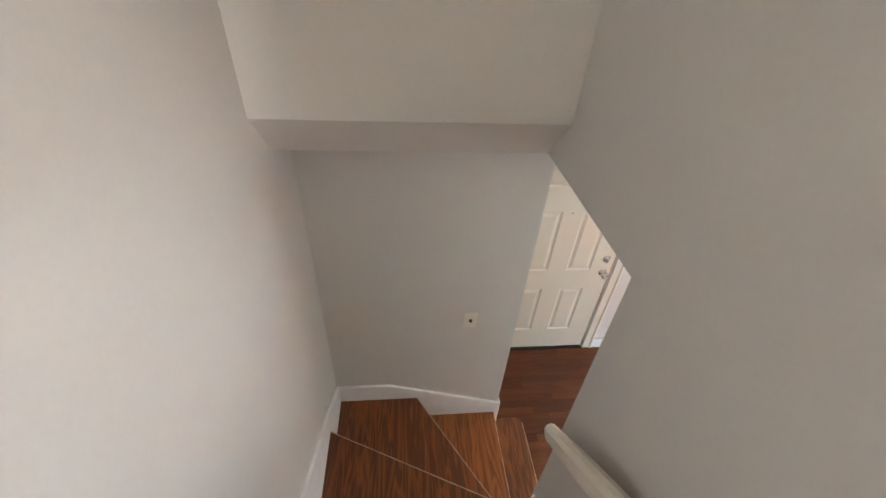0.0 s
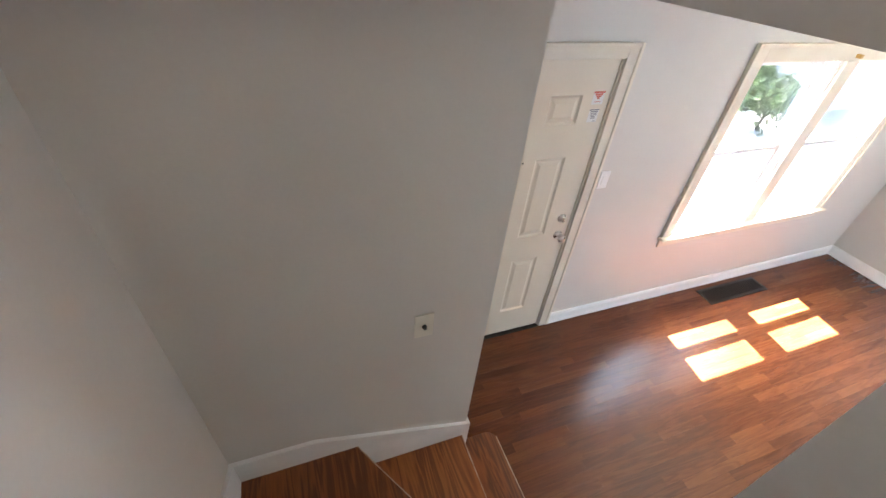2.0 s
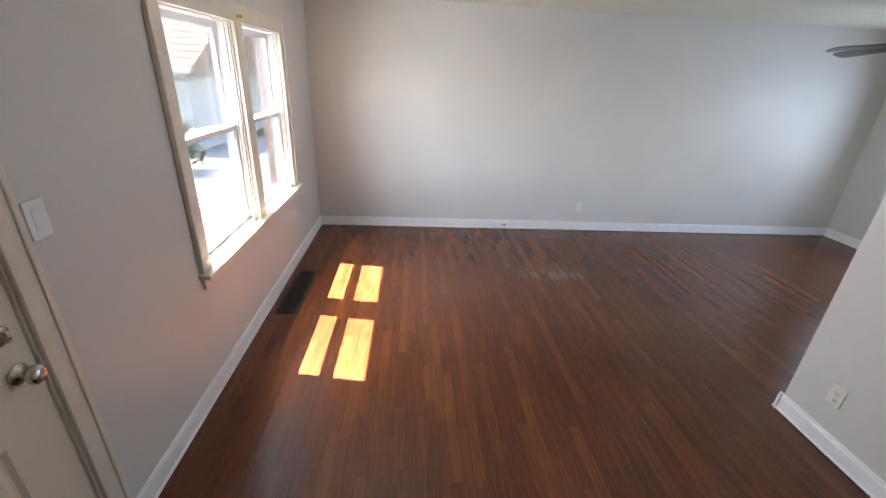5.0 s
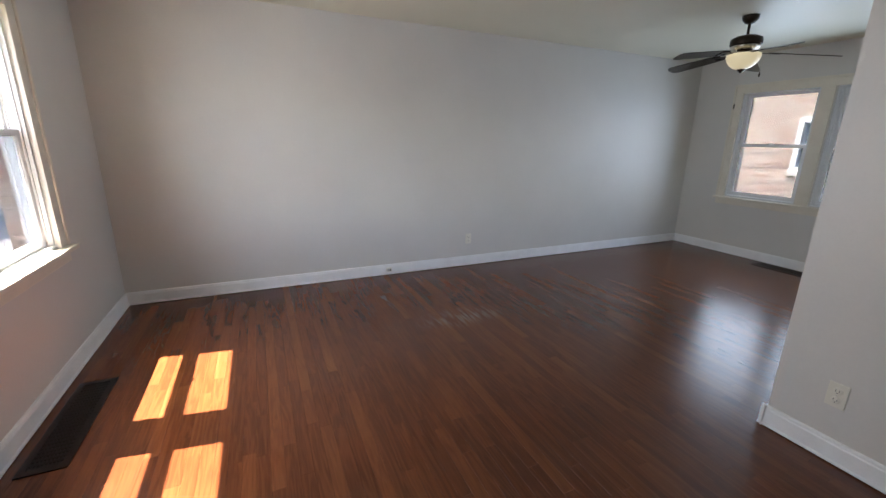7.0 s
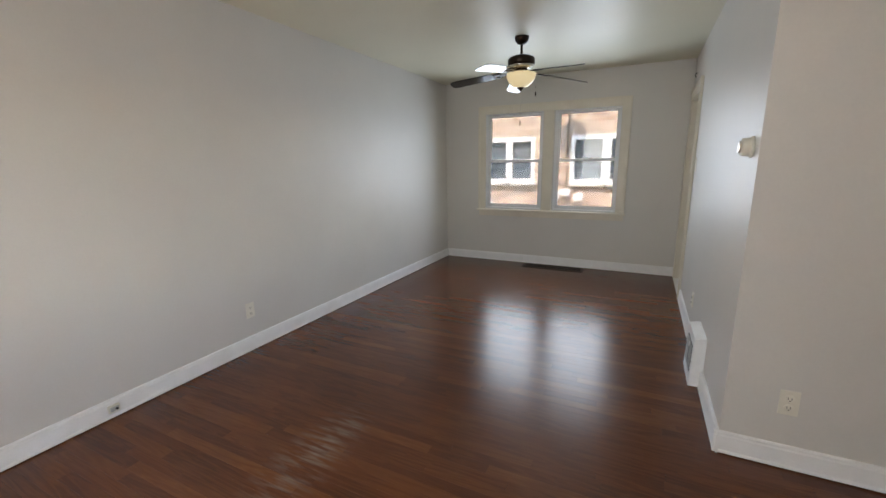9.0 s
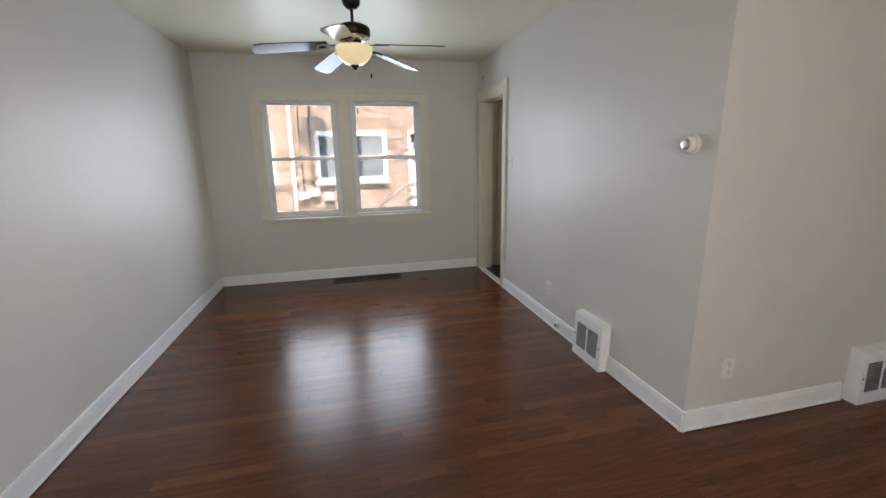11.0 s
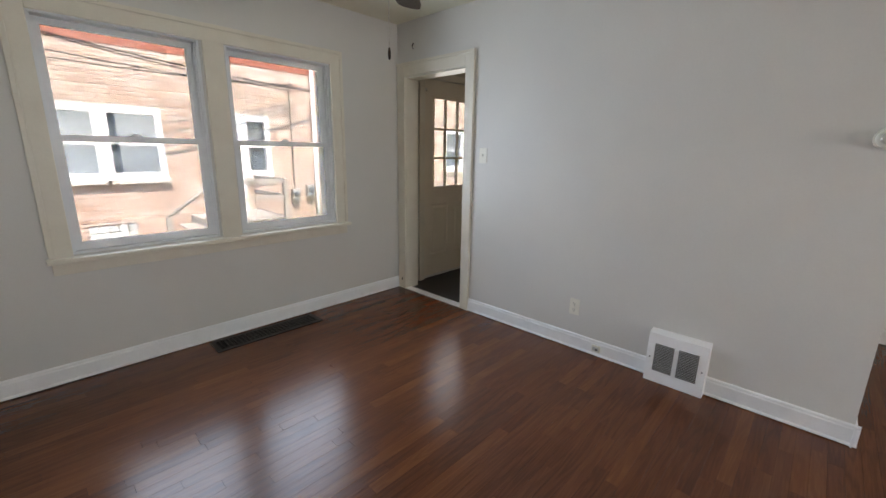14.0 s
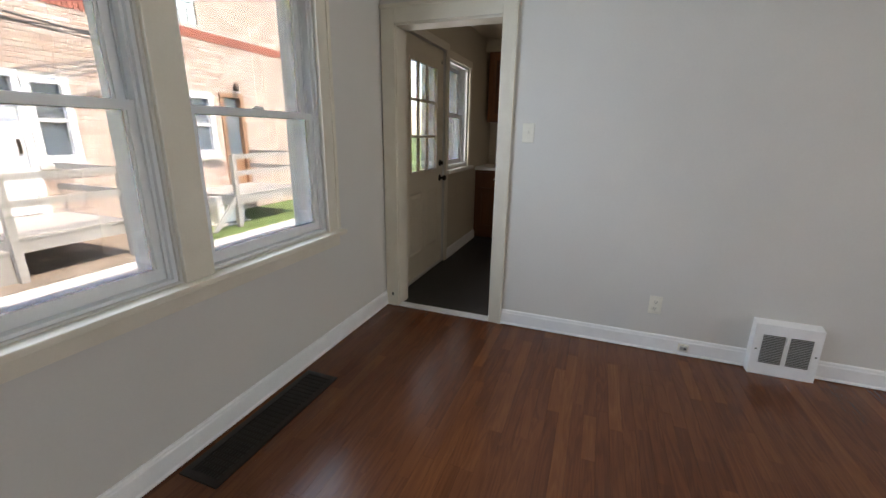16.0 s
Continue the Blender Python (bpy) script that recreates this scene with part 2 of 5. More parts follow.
REDBRICK = paint("red_brick", (0.26, 0.075, 0.05), (0.38, 0.13, 0.09), 0.9, 14, 60, 0.3)
STONE = paint("grey_limestone", (0.45, 0.43, 0.40), (0.58, 0.56, 0.52), 0.85, 6, 60, 0.2)
GREYWOOD = paint("weathered_grey_wood", (0.20, 0.195, 0.18), (0.36, 0.35, 0.33), 0.85, 4, 60, 0.3, stretch=(1, 6, 6))
GRASS = paint("lawn_grass", (0.035, 0.065, 0.014), (0.13, 0.19, 0.05), 0.9, 1.2, 45, 0.8)
DIRT = paint("bare_dirt", (0.10, 0.08, 0.06), (0.22, 0.18, 0.14), 0.95, 2.5, 50, 0.6)
CONC = paint("concrete_path", (0.34, 0.33, 0.31), (0.48, 0.47, 0.44), 0.9, 3, 80, 0.2)
ASPH = paint("road_asphalt", (0.04, 0.04, 0.042), (0.07, 0.07, 0.07), 0.9, 4, 120, 0.3)
ROOF = paint("red_roof_shingle", (0.20, 0.07, 0.05), (0.32, 0.13, 0.09), 0.9, 8, 60, 0.3)
STUCCO = paint("pale_stucco", (0.60, 0.58, 0.55), (0.72, 0.70, 0.67), 0.9, 2, 90, 0.2)
SHINGLE = paint("tan_roof_shingle", (0.30, 0.20, 0.15), (0.44, 0.31, 0.24), 0.9, 6, 50, 0.3)
LEAF = paint("leaf_green", (0.03, 0.06, 0.012), (0.10, 0.17, 0.035), 0.6, 3, 30, 0.0)
BARK = paint("tree_bark", (0.06, 0.045, 0.03), (0.14, 0.11, 0.08), 0.9, 5, 40, 0.6, stretch=(4, 4, 1))
DARKGLASS = paint("dark_window_glass", (0.05, 0.07, 0.09), (0.14, 0.17, 0.20), 0.06, 0.8, 40, 0.0, rough_var=0.02)
BLOCK = paint("glass_block", (0.45, 0.52, 0.52), (0.62, 0.68, 0.68), 0.2, 8, 60, 0.1)
STEEL = paint("grey_galvanised", (0.42, 0.43, 0.43), (0.58, 0.59, 0.58), 0.45, 10, 100, 0.05, metal=0.6)
CABLE = paint("black_cable", (0.02, 0.02, 0.02), (0.035, 0.035, 0.035), 0.6, 10, 100, 0.0)
PAPER = paint("sticker_paper", (0.72, 0.70, 0.68), (0.80, 0.78, 0.76), 0.5, 30, 200, 0.0)
REDINK = paint("red_ink", (0.62, 0.12, 0.08), (0.72, 0.20, 0.14), 0.5, 60, 300, 0.0)
GREYINK = paint("grey_ink", (0.12, 0.12, 0.14), (0.25, 0.25, 0.27), 0.5, 60, 300, 0.0)

m_, n_, l_, b_ = node_mat("lit_alabaster_glass")
BOWL = m_
b_.inputs["Base Color"].default_value = (0.85, 0.80, 0.60, 1)
b_.inputs["Roughness"].default_value = 0.3
tx = n_.new("ShaderNodeTexNoise")
tx.inputs["Scale"].default_value = 14
rm = n_.new("ShaderNodeMapRange")
rm.inputs[3].default_value, rm.inputs[4].default_value = 0.008, 0.018
l_.new(tx.outputs["Fac"], rm.inputs[0])
l_.new(rm.outputs[0], b_.inputs["Emission Strength"])
b_.inputs["Emission Color"].default_value = (1.0, 0.88, 0.52, 1)


# ---- mesh helpers ----
def finish(name, bm, mat, parent=None, smooth=False, bevel=0.0):
    if bevel:
        bmesh.ops.bevel(bm, geom=bm.edges[:], offset=bevel, segments=2, affect="EDGES", profile=0.6, clamp_overlap=True)
    bmesh.ops.recalc_face_normals(bm, faces=bm.faces[:])
    me = bpy.data.meshes.new(name)
    bm.to_mesh(me)
    bm.free()
    me.materials.append(mat)
    if smooth:
        for p in me.polygons:
            p.use_smooth = True
    ob = new(name, me)
    if parent is not None:
        ob.parent = parent
    return ob


def add_box(bm, x0, x1, y0, y1, z0, z1, m=None):
    vs = [bm.verts.new((x, y, z)) for x in (x0, x1) for y in (y0, y1) for z in (z0, z1)]
    if m is not None:
        for v in vs:
            v.co = m @ v.co
    for q in ((0, 1, 3, 2), (4, 6, 7, 5), (0, 4, 5, 1), (2, 3, 7, 6), (0, 2, 6, 4), (1, 5, 7, 3)):
        bm.faces.new([vs[i] for i in q])


def box(name, x0, x1, y0, y1, z0, z1, mat, parent=None, bevel=0.0):
    bm = bmesh.new()
    add_box(bm, x0, x1, y0, y1, z0, z1)
    return finish(name, bm, mat, parent, bevel=bevel)


def boxes(name, items, mat, parent=None, bevel=0.0):
    bm = bmesh.new()
    for it in items:
        add_box(bm, *it)
    return finish(name, bm, mat, parent, bevel=bevel)


def carve(name, bounds, holes, mat, parent=None):
    """A block with box-shaped holes, as one closed mesh."""
    cuts = []
    for a in range(3):
        c = {bounds[2 * a], bounds[2 * a + 1]}
        for h in holes:
            for v in (h[2 * a], h[2 * a + 1]):
                if bounds[2 * a] < v < bounds[2 * a + 1]:
                    c.add(v)
        cuts.append(sorted(c))
    nx, ny, nz = (len(c) - 1 for c in cuts)

    def solid(i, j, k):
        if not (0 <= i < nx and 0 <= j < ny and 0 <= k < nz):
            return False
        p = [(cuts[a][q] + cuts[a][q + 1]) / 2 for a, q in enumerate((i, j, k))]
        return not any(all(h[2 * a] < p[a] < h[2 * a + 1] for a in range(3)) for h in holes)

    bm = bmesh.new()
    seen = {}

    def vert(i, j, k):
        if (i, j, k) not in seen:
            seen[(i, j, k)] = bm.verts.new((cuts[0][i], cuts[1][j], cuts[2][k]))
        return seen[(i, j, k)]

    for i in range(nx):
        for j in range(ny):
            for k in range(nz):
                if not solid(i, j, k):
                    continue
                for d in ((1, 0, 0), (-1, 0, 0), (0, 1, 0), (0, -1, 0), (0, 0, 1), (0, 0, -1)):
                    if solid(i + d[0], j + d[1], k + d[2]):
                        continue
                    a = [q for q in range(3) if d[q]][0]
                    o = [q for q in range(3) if q != a]
                    idx = []
                    for u, w in ((0, 0), (1, 0), (1, 1), (0, 1)):
                        p = [i, j, k]
                        p[a] += 1 if d[a] > 0 else 0
                        p[o[0]] += u
                        p[o[1]] += w
                        idx.append(vert(*p))
                    bm.faces.new(idx)
    return finish(name, bm, mat, parent)


def prism(name, pts, axis, a0, a1, mat, parent=None, bevel=0.0):
    """A polygon (in the two other axes, in order) extruded along an axis."""
    bm = bmesh.new()

    def place(p, a):
        c = [p[0], p[1]]
        c.insert(axis, a)
        return bm.verts.new(c)

    lo, hi = [place(p, a0) for p in pts], [place(p, a1) for p in pts]
    bm.faces.new(lo)
    bm.faces.new(hi[::-1])
    for i in range(len(pts)):
        j = (i + 1) % len(pts)
        bm.faces.new((lo[i], lo[j], hi[j], hi[i]))
    return finish(name, bm, mat, parent, bevel=bevel)


def lathe(name, profile, mat, parent=None, steps=28, m=None):
    """A profile of (radius, z) turned round the z axis."""
    bm = bmesh.new()
    rings = []
    for r, z in profile:
        ring = []
        for s in range(steps):
            a = 2 * math.pi * s / steps
            co = Vector((r * math.cos(a), r * math.sin(a), z))
            ring.append(bm.verts.new(m @ co if m is not None else co))
        rings.append(ring)
    for p, q in zip(rings, rings[1:]):
        for s in range(steps):
            t = (s + 1) % steps
            bm.faces.new((p[s], p[t], q[t], q[s]))
    bm.faces.new(rings[0])
    bm.faces.new(rings[-1][::-1])
    return finish(name, bm, mat, parent, smooth=True)


def tube(name, pts, r, mat, parent=None, sides=8):
    """A round rod along points."""
    bm = bmesh.new()
    rings = []
    for i, p in enumerate(pts):
        d = (Vector(pts[min(i + 1, len(pts) - 1)]) - Vector(pts[max(i - 1, 0)])).normalized()
        q = d.to_track_quat("Z", "Y")
        rings.append([bm.verts.new(Vector(p) + q @ Vector((r * math.cos(2 * math.pi * s / sides), r * math.sin(2 * math.pi * s / sides), 0))) for s in range(sides)])
    for a, b in zip(rings, rings[1:]):
        for s in range(sides):
            t = (s + 1) % sides
            bm.faces.new((a[s], a[t], b[t], b[s]))
    bm.faces.new(rings[0])
    bm.faces.new(rings[-1][::-1])
    return finish(name, bm, mat, parent, smooth=True)


def empty(name, loc, rz=0.0):
    ob = new(name)
    ob.matrix_basis = pose(*loc, 0, 0, rz)
    return ob


# ---- structure ----
# plan, metres: long wall, front wall, back wall, kitchen wall, middle wall, stair walls
LONG, FRONT, BACK, KIT, MID = 5.23, 2.23, -4.455, 2.22, -1.14
ST_L, ST_R, ST_RO, GREY, ST_END = -0.525, 0.385, 0.515, 1.39, 0.537
H, UP, TOP = 2.44, 2.60, 5.0
FW, BW = 3.42, 3.775            # middles of the two double windows
WZ0, WZ1 = 0.745, 2.01
UNIT, MULL = 0.78, 0.15         # one sash opening, mullion
S = "structure"


def window_holes(mid, y0, y1):
    return [(mid - MULL / 2 - UNIT, mid - MULL / 2, y0, y1, WZ0, WZ1), (mid + MULL / 2, mid + MULL / 2 + UNIT, y0, y1, WZ0, WZ1)]


tagged(carve("wall_front", (-0.66, LONG + 0.22, FRONT, FRONT + 0.135, -0.75, TOP),
             [(0.645, 1.555, 2.0, 3.0, 0.0, 2.035)] + window_holes(FW, 2.0, 3.0), WALL),
       "light grey painted front wall with door and double window", "wall", kind=S)
# the last hole is an unseen upstairs opening, added to let sky light in
tagged(carve("wall_back", (-0.89, LONG + 0.22, BACK - 0.24, BACK, -0.75, TOP),
             window_holes(BW, -6, -4) + [(1.0, 1.9, -6, -4, 0.02, 2.05), (0.26, 0.94, -6, -4, 0.97, 2.0), (1.48, 2.13, -6, -4, 3.45, 4.6)], WALL),
       "light grey painted back wall with double window", "wall", kind=S)
tagged(box("wall_long", LONG, LONG + 0.22, BACK, FRONT, -0.75, TOP, WALL), "long light grey painted side wall with soft sheen", "wall", kind=S)
tagged(carve("wall_kitchen", (KIT - 0.13, KIT, BACK, MID, -0.1, H), [(2.0, 3.0, -4.35, -3.62, -0.2, 2.0)], WALL),
       "light grey wall with doorway to the kitchen", "wall", kind=S)
tagged(box("wall_middle", ST_R, KIT - 0.13, MID - 0.13, MID, -0.1, H, WALL), "light grey wall between living room and kitchen", "wall", kind=S)
tagged(carve("wall_stair_right", (ST_R, ST_RO, MID, 1.166, -0.1, TOP), [(0, 1, ST_END, 2, -0.2, 2.435)], WALL),
       "grey wall beside the stairs with an open end", "wall", kind=S)
tagged(box("wall_stair_left", ST_L - 0.135, ST_L, MID - 0.13, FRONT, -0.1, TOP, WALL), "pale grey stairwell wall", "wall", kind=S)
tagged(box("wall_stair_foot", ST_L, ST_RO, GREY, FRONT, -0.1, H, WALL), "grey wall at the foot of the winding stairs", "wall", kind=S)
tagged(prism("wall_stair_front", [(1.033, TOP), (1.033, 2.585), (1.166, 2.435), (1.30, 2.435), (1.30, TOP)], 0, ST_L, ST_R, WALL),
       "upper stairwell wall with slanted bottom edge", "wall", kind=S)
tagged(carve("ceiling", (ST_L - 0.13, LONG, BACK, FRONT, H, UP - 0.003), [(-3, ST_R, MID - 0.06, 1.30, 2, 3), (ST_R, ST_RO, MID, 1.166, 2, 3)], CEIL),
       "cream painted ceiling with a slight sheen", "ceiling", kind=S)
tagged(box("ceiling_stair", ST_L, ST_R, 1.166, GREY, 2.437, 2.52, CEIL), "small ceiling over the stair foot", "ceiling", kind=S)
# upstairs hall behind the stairs, unseen and added to close the lit stairwell
tagged(box("wall_upper_side", 2.2, 2.33, BACK, MID - 0.06, UP, TOP, WALL), "plain unseen upstairs wall added to close the hall", "wall", kind=S)
tagged(box("wall_upper_hall", ST_RO, 2.2, MID - 0.06, MID + 0.07, UP, TOP, WALL), "plain unseen upstairs wall added to close the hall", "wall", kind=S)
tagged(box("wall_upper_left", -0.66, ST_L, BACK, MID - 0.13, UP, TOP, WALL), "plain unseen upstairs wall added to close the hall", "wall", kind=S)
tagged(box("floor_upper", ST_L, 2.2, BACK, MID - 0.06, UP - 0.002, UP + 0.012, TREAD), "dark wooden upstairs floor", "floor", kind=S)
tagged(box("ceiling_upper", -0.89, LONG + 0.22, BACK - 0.24, FRONT + 0.24, TOP, TOP + 0.15, CEIL), "upper ceiling and roof slab", "ceiling", kind=S)
# kitchen shell
tagged(box("wall_kitchen_far", -0.89, -0.75, BACK, MID, -0.1, H, BEIGE), "beige kitchen wall", "wall", kind=S)
tagged(box("wall_kitchen_side", -0.75, ST_R, MID - 0.13, MID, -0.1, H, BEIGE), "beige kitchen wall", "wall", kind=S)
tagged(carve("wall_kitchen_lining", (-0.75, KIT - 0.13, BACK, BACK + 0.012, -0.1, H),
             [(0.93, 1.97, -5, -4, -0.2, 2.12), (0.19, 1.01, -5, -4, 0.9, 2.07)], BEIGE), "beige painted kitchen window wall", "wall", kind=S)
tagged(box("ceiling_kitchen", -0.75, KIT - 0.13, BACK + 0.012, MID - 0.13, H - 0.02, H + 0.10, BEIGE), "beige kitchen ceiling", "ceiling", kind=S)
tagged(box("floor_kitchen", -0.75, KIT - 0.045, BACK, MID - 0.13, -0.05, 0.002, VINYL), "black sheet flooring in the kitchen", "floor", kind=S)


def run_base(name, p, q, side, h=0.112):
    """Baseboard with a rounded top and a shoe, from p to q; side: the way it faces."""
    p, q, side = Vector((*p, 0)), Vector((*q, 0)), Vector((*side, 0))
    prof = [(0, 0), (0.007, 0), (0.008, 0.006), (0.022, 0.006), (0.021, 0.013), (0.016, 0.02), (0.015, h - 0.022), (0.012, h - 0.016), (0.012, h - 0.006), (0.007, h), (0, h)]
    bm = bmesh.new()
    rows = []
    steps = max(2, int((q - p).length / 0.25))
    for i in range(steps + 1):
        c = p.lerp(q, i / steps)
        wob = 0.0012 * noise.noise(c * 3.1)
        rows.append([bm.verts.new(c + side * (d + (wob if d else 0)) + Vector((0, 0, z))) for d, z in prof])
    for a, b in zip(rows, rows[1:]):
        for i in range(len(prof)):
            j = (i + 1) % len(prof)
            bm.faces.new((a[i], a[j], b[j], b[i]))
    bm.faces.new(rows[0])
    bm.faces.new(rows[-1][::-1])
    return tagged(finish(name, bm, BASE), "white painted baseboard with shoe moulding", "baseboard", kind=S)


run_base("baseboard", (LONG, BACK), (LONG, FRONT), (-1, 0))
run_base("baseboard", (1.635, FRONT), (LONG - 0.022, FRONT), (0, -1))
run_base("baseboard", (KIT + 0.002, BACK), (LONG - 0.022, BACK), (0, 1))
run_base("baseboard", (KIT, -3.535), (KIT, -2.06), (1, 0))
run_base("baseboard", (KIT, -1.745), (KIT, MID + 0.022), (1, 0))
run_base("baseboard", (1.165, MID), (KIT + 0.021, MID), (0, 1))
run_base("baseboard", (ST_RO, MID), (0.785, MID), (0, 1))
run_base("baseboard", (ST_RO, MID + 0.022), (ST_RO, ST_END), (1, 0))
run_base("baseboard", (ST_RO, GREY + 0.09), (ST_RO, FRONT), (1, 0))
run_base("baseboard", (-0.1, BACK + 0.012), (0.93, BACK + 0.012), (0, 1))


# ---- windows ----
def pane(name, x0, x1, z0, z1, y, parent):
    p = box(name, x0, x1, y, y + 0.004, z0, z1, PANE, parent)
    p.visible_shadow = False
    return p


def sash(name, x0, x1, z0, z1, y, parent, stile=0.034, low=0.045, high=0.032):
    """One sash frame with its pane; y: its inner face."""
    f = carve(name, (x0, x1, y, y + 0.032, z0, z1), [(x0 + stile, x1 - stile, y - 1, y + 1, z0 + low, z1 - high)], SASH, parent)
    bead = 0.008
    boxes("glazing_bead", [(x0 + stile - 0.002, x0 + stile + bead, y + 0.008, y + 0.024, z0 + low, z1 - high),
                           (x1 - stile - bead, x1 - stile + 0.002, y + 0.008, y + 0.024, z0 + low, z1 - high)], SASH, parent)
    pane("pane", x0 + stile, x1 - stile, z0 + low, z1 - high, y + 0.014, parent)
    return f


def double_window(name, mid, y, rz, label):
    """Two double-hung units in one casing; local y points outwards."""
    w = empty(name, (mid, y, 0), rz)
    half = MULL / 2 + UNIT
    c = 0.095
    # casing: flat boards with a raised outer band
    for nm, b in (("casing", (-half - c, -half + 0.006, -0.018, 0, WZ0 - 0.02, WZ1 + c)), ("casing", (half - 0.006, half + c, -0.018, 0, WZ0 - 0.02, WZ1 + c)),
                  ("casing", (-half + 0.006, half - 0.006, -0.018, 0, WZ1 - 0.006, WZ1 + c)), ("mullion", (-MULL / 2 + 0.012, MULL / 2 - 0.012, -0.020, 0.09, WZ0 - 0.02, WZ1 - 0.006))):
        box(nm, *b, TRIM, w, bevel=0.004)
    boxes("band", [(-half - c - 0.004, -half - c + 0.022, -0.027, -0.002, WZ0, WZ1 + c + 0.004), (half + c - 0.022, half + c + 0.004, -0.027, -0.002, WZ0, WZ1 + c + 0.004),
                   (-half - c + 0.022, half + c - 0.022, -0.027, -0.002, WZ1 + c - 0.022, WZ1 + c + 0.004)], TRIM, w, bevel=0.005)
    box("stool", -half - c - 0.015, half + c + 0.015, -0.062, 0.05, WZ0 - 0.034, WZ0 - 0.008, TRIM, w, bevel=0.006)
    box("apron", -half - c + 0.004, half + c - 0.004, -0.018, -0.001, WZ0 - 0.105, WZ0 - 0.034, TRIM, w, bevel=0.004)
    box("sill", -half - 0.03, half + 0.03, 0.1285, 0.31, WZ0 - 0.06, WZ0 - 0.001, STONE, w, bevel=0.006)
    for s in (-1, 1):
        x0, x1 = (-half, -MULL / 2) if s < 0 else (MULL / 2, half)
        # vinyl channel round the sashes
        carve("jamb", (x0 - 0.004, x1 + 0.004, 0.012, 0.128, WZ0 - 0.012, WZ1 + 0.004), [(x0 + 0.014, x1 - 0.014, -1, 1, WZ0 + 0.012, WZ1 - 0.014)], SASH, w)
        boxes("track", [(x0 + 0.012, x0 + 0.024, 0.030, 0.040, WZ0 + 0.012, WZ1 - 0.014), (x1 - 0.024, x1 - 0.012, 0.030, 0.040, WZ0 + 0.012, WZ1 - 0.014),
                        (x0 + 0.012, x0 + 0.022, 0.076, 0.083, WZ0 + 0.012, WZ1 - 0.014), (x1 - 0.022, x1 - 0.012, 0.076, 0.083, WZ0 + 0.012, WZ1 - 0.014)], SASH, w)
        zm = 1.385
        sash("lower_sash", x0 + 0.016, x1 - 0.016, WZ0 + 0.014, zm + 0.017, 0.043, w)
        sash("upper_sash", x0 + 0.016, x1 - 0.016, zm - 0.017, WZ1 - 0.016, 0.086, w, low=0.035, high=0.034)
        xm = (x0 + x1) / 2
        lathe("sash_lock", [(0.026, 0), (0.026, 0.006), (0.014, 0.008), (0.012, 0.016), (0.004, 0.018)], SASH, w, 14, pose(xm, 0.058, zm + 0.017))
        box("sash_lock", xm - 0.006, xm + 0.034, 0.05, 0.064, zm + 0.021, zm + 0.030, SASH, w, bevel=0.003)
    return tagged(w, label, "window", kind=S)


double_window("window_1", FW, FRONT, 0, "white double-hung double window with cream casing and stool")
double_window("window_2", BW, BACK, 180, "white double-hung double window with wide cream casing")


# ---- stairs ----
stairs = tagged(empty("stairs", (0, 0.6, 0)), "dark stained wooden winding stairs with worn pale edges", "stairs", kind=S)
stairs.matrix_basis = Matrix()
RISE = 0.216


def step(pts, z, face, edges):
    """One tread with its riser; face: the way it faces; edges: nosing line."""
    prism("tread", pts, 2, z - 0.03, z, TREAD, stairs, bevel=0.004)
    d = Vector((*face, 0)).normalized() * 0.022
    prism("riser", [(x - d.x, y - d.y) for x, y in pts], 2, max(z - RISE - 0.04, -0.02), z - 0.03, TREAD, stairs)
    a, b = (Vector((*e, z - 0.003)) for e in edges)
    n = Vector((*face, 0)).normalized()
    bm = bmesh.new()
    rows = []
    for i in range(25):
        c = a.lerp(b, i / 24) + n * 0.0015
        w = 0.003 + 0.004 * abs(noise.noise(c * 9))
        rows.append([bm.verts.new(c + n * u * w + Vector((0, 0, v))) for u, v in ((-1, 0.004), (0.2, 0.004), (0.2, -0.004), (-1, -0.004))])
    for p, q in zip(rows, rows[1:]):
        for i in range(4):
            bm.faces.new((p[i], p[(i + 1) % 4], q[(i + 1) % 4], q[i]))
    finish("worn_edge", bm, NOSE, stairs)


step([(0.30, 0.548), (0.745, 0.548), (0.745, 1.385), (0.738, 1.415), (0.715, 1.437), (0.69, 1.443), (0.519, 1.443), (0.519, 1.387), (0.30, 1.387)], RISE, (1, 0), ((0.745, 0.55), (0.745, 1.40)))
step([(0.28, 0.62), (0.383, 0.541), (0.495, 0.541), (0.495, 1.387), (-0.15, 1.387)], 2 * RISE, (1, 0), ((0.495, 0.545), (0.495, 1.385)))
step([(-0.523, 1.387), (-0.04, 1.387), (0.383, 0.70), (0.383, 0.60), (-0.523, 1.0)], 3 * RISE, (0.85, 0.53), ((-0.04, 1.385), (0.383, 0.70)))
step([(-0.523, 1.07), (0.383, 0.64), (0.383, 0.45), (-0.523, 0.45)], 4 * RISE, (0.43, 0.9), ((-0.523, 1.07), (0.383, 0.64)))
for i in range(7):
    y = 0.52 - 0.25 * i
    step([(-0.523, y), (0.383, y), (0.383, y - 0.30), (-0.523, y - 0.30)], (5 + i) * RISE, (0, 1), ((-0.523, y), (0.383, y)))
# skirting boards that follow the steps
tagged(prism("baseboard", [(ST_L, 0.45), (ST_L, 0.79), (-0.2, 0.785), (ST_RO, 0.535), (ST_RO, 0.10)], 1, GREY - 0.016, GREY, BASE), "white painted sloping stair skirting", "baseboard", kind=S)
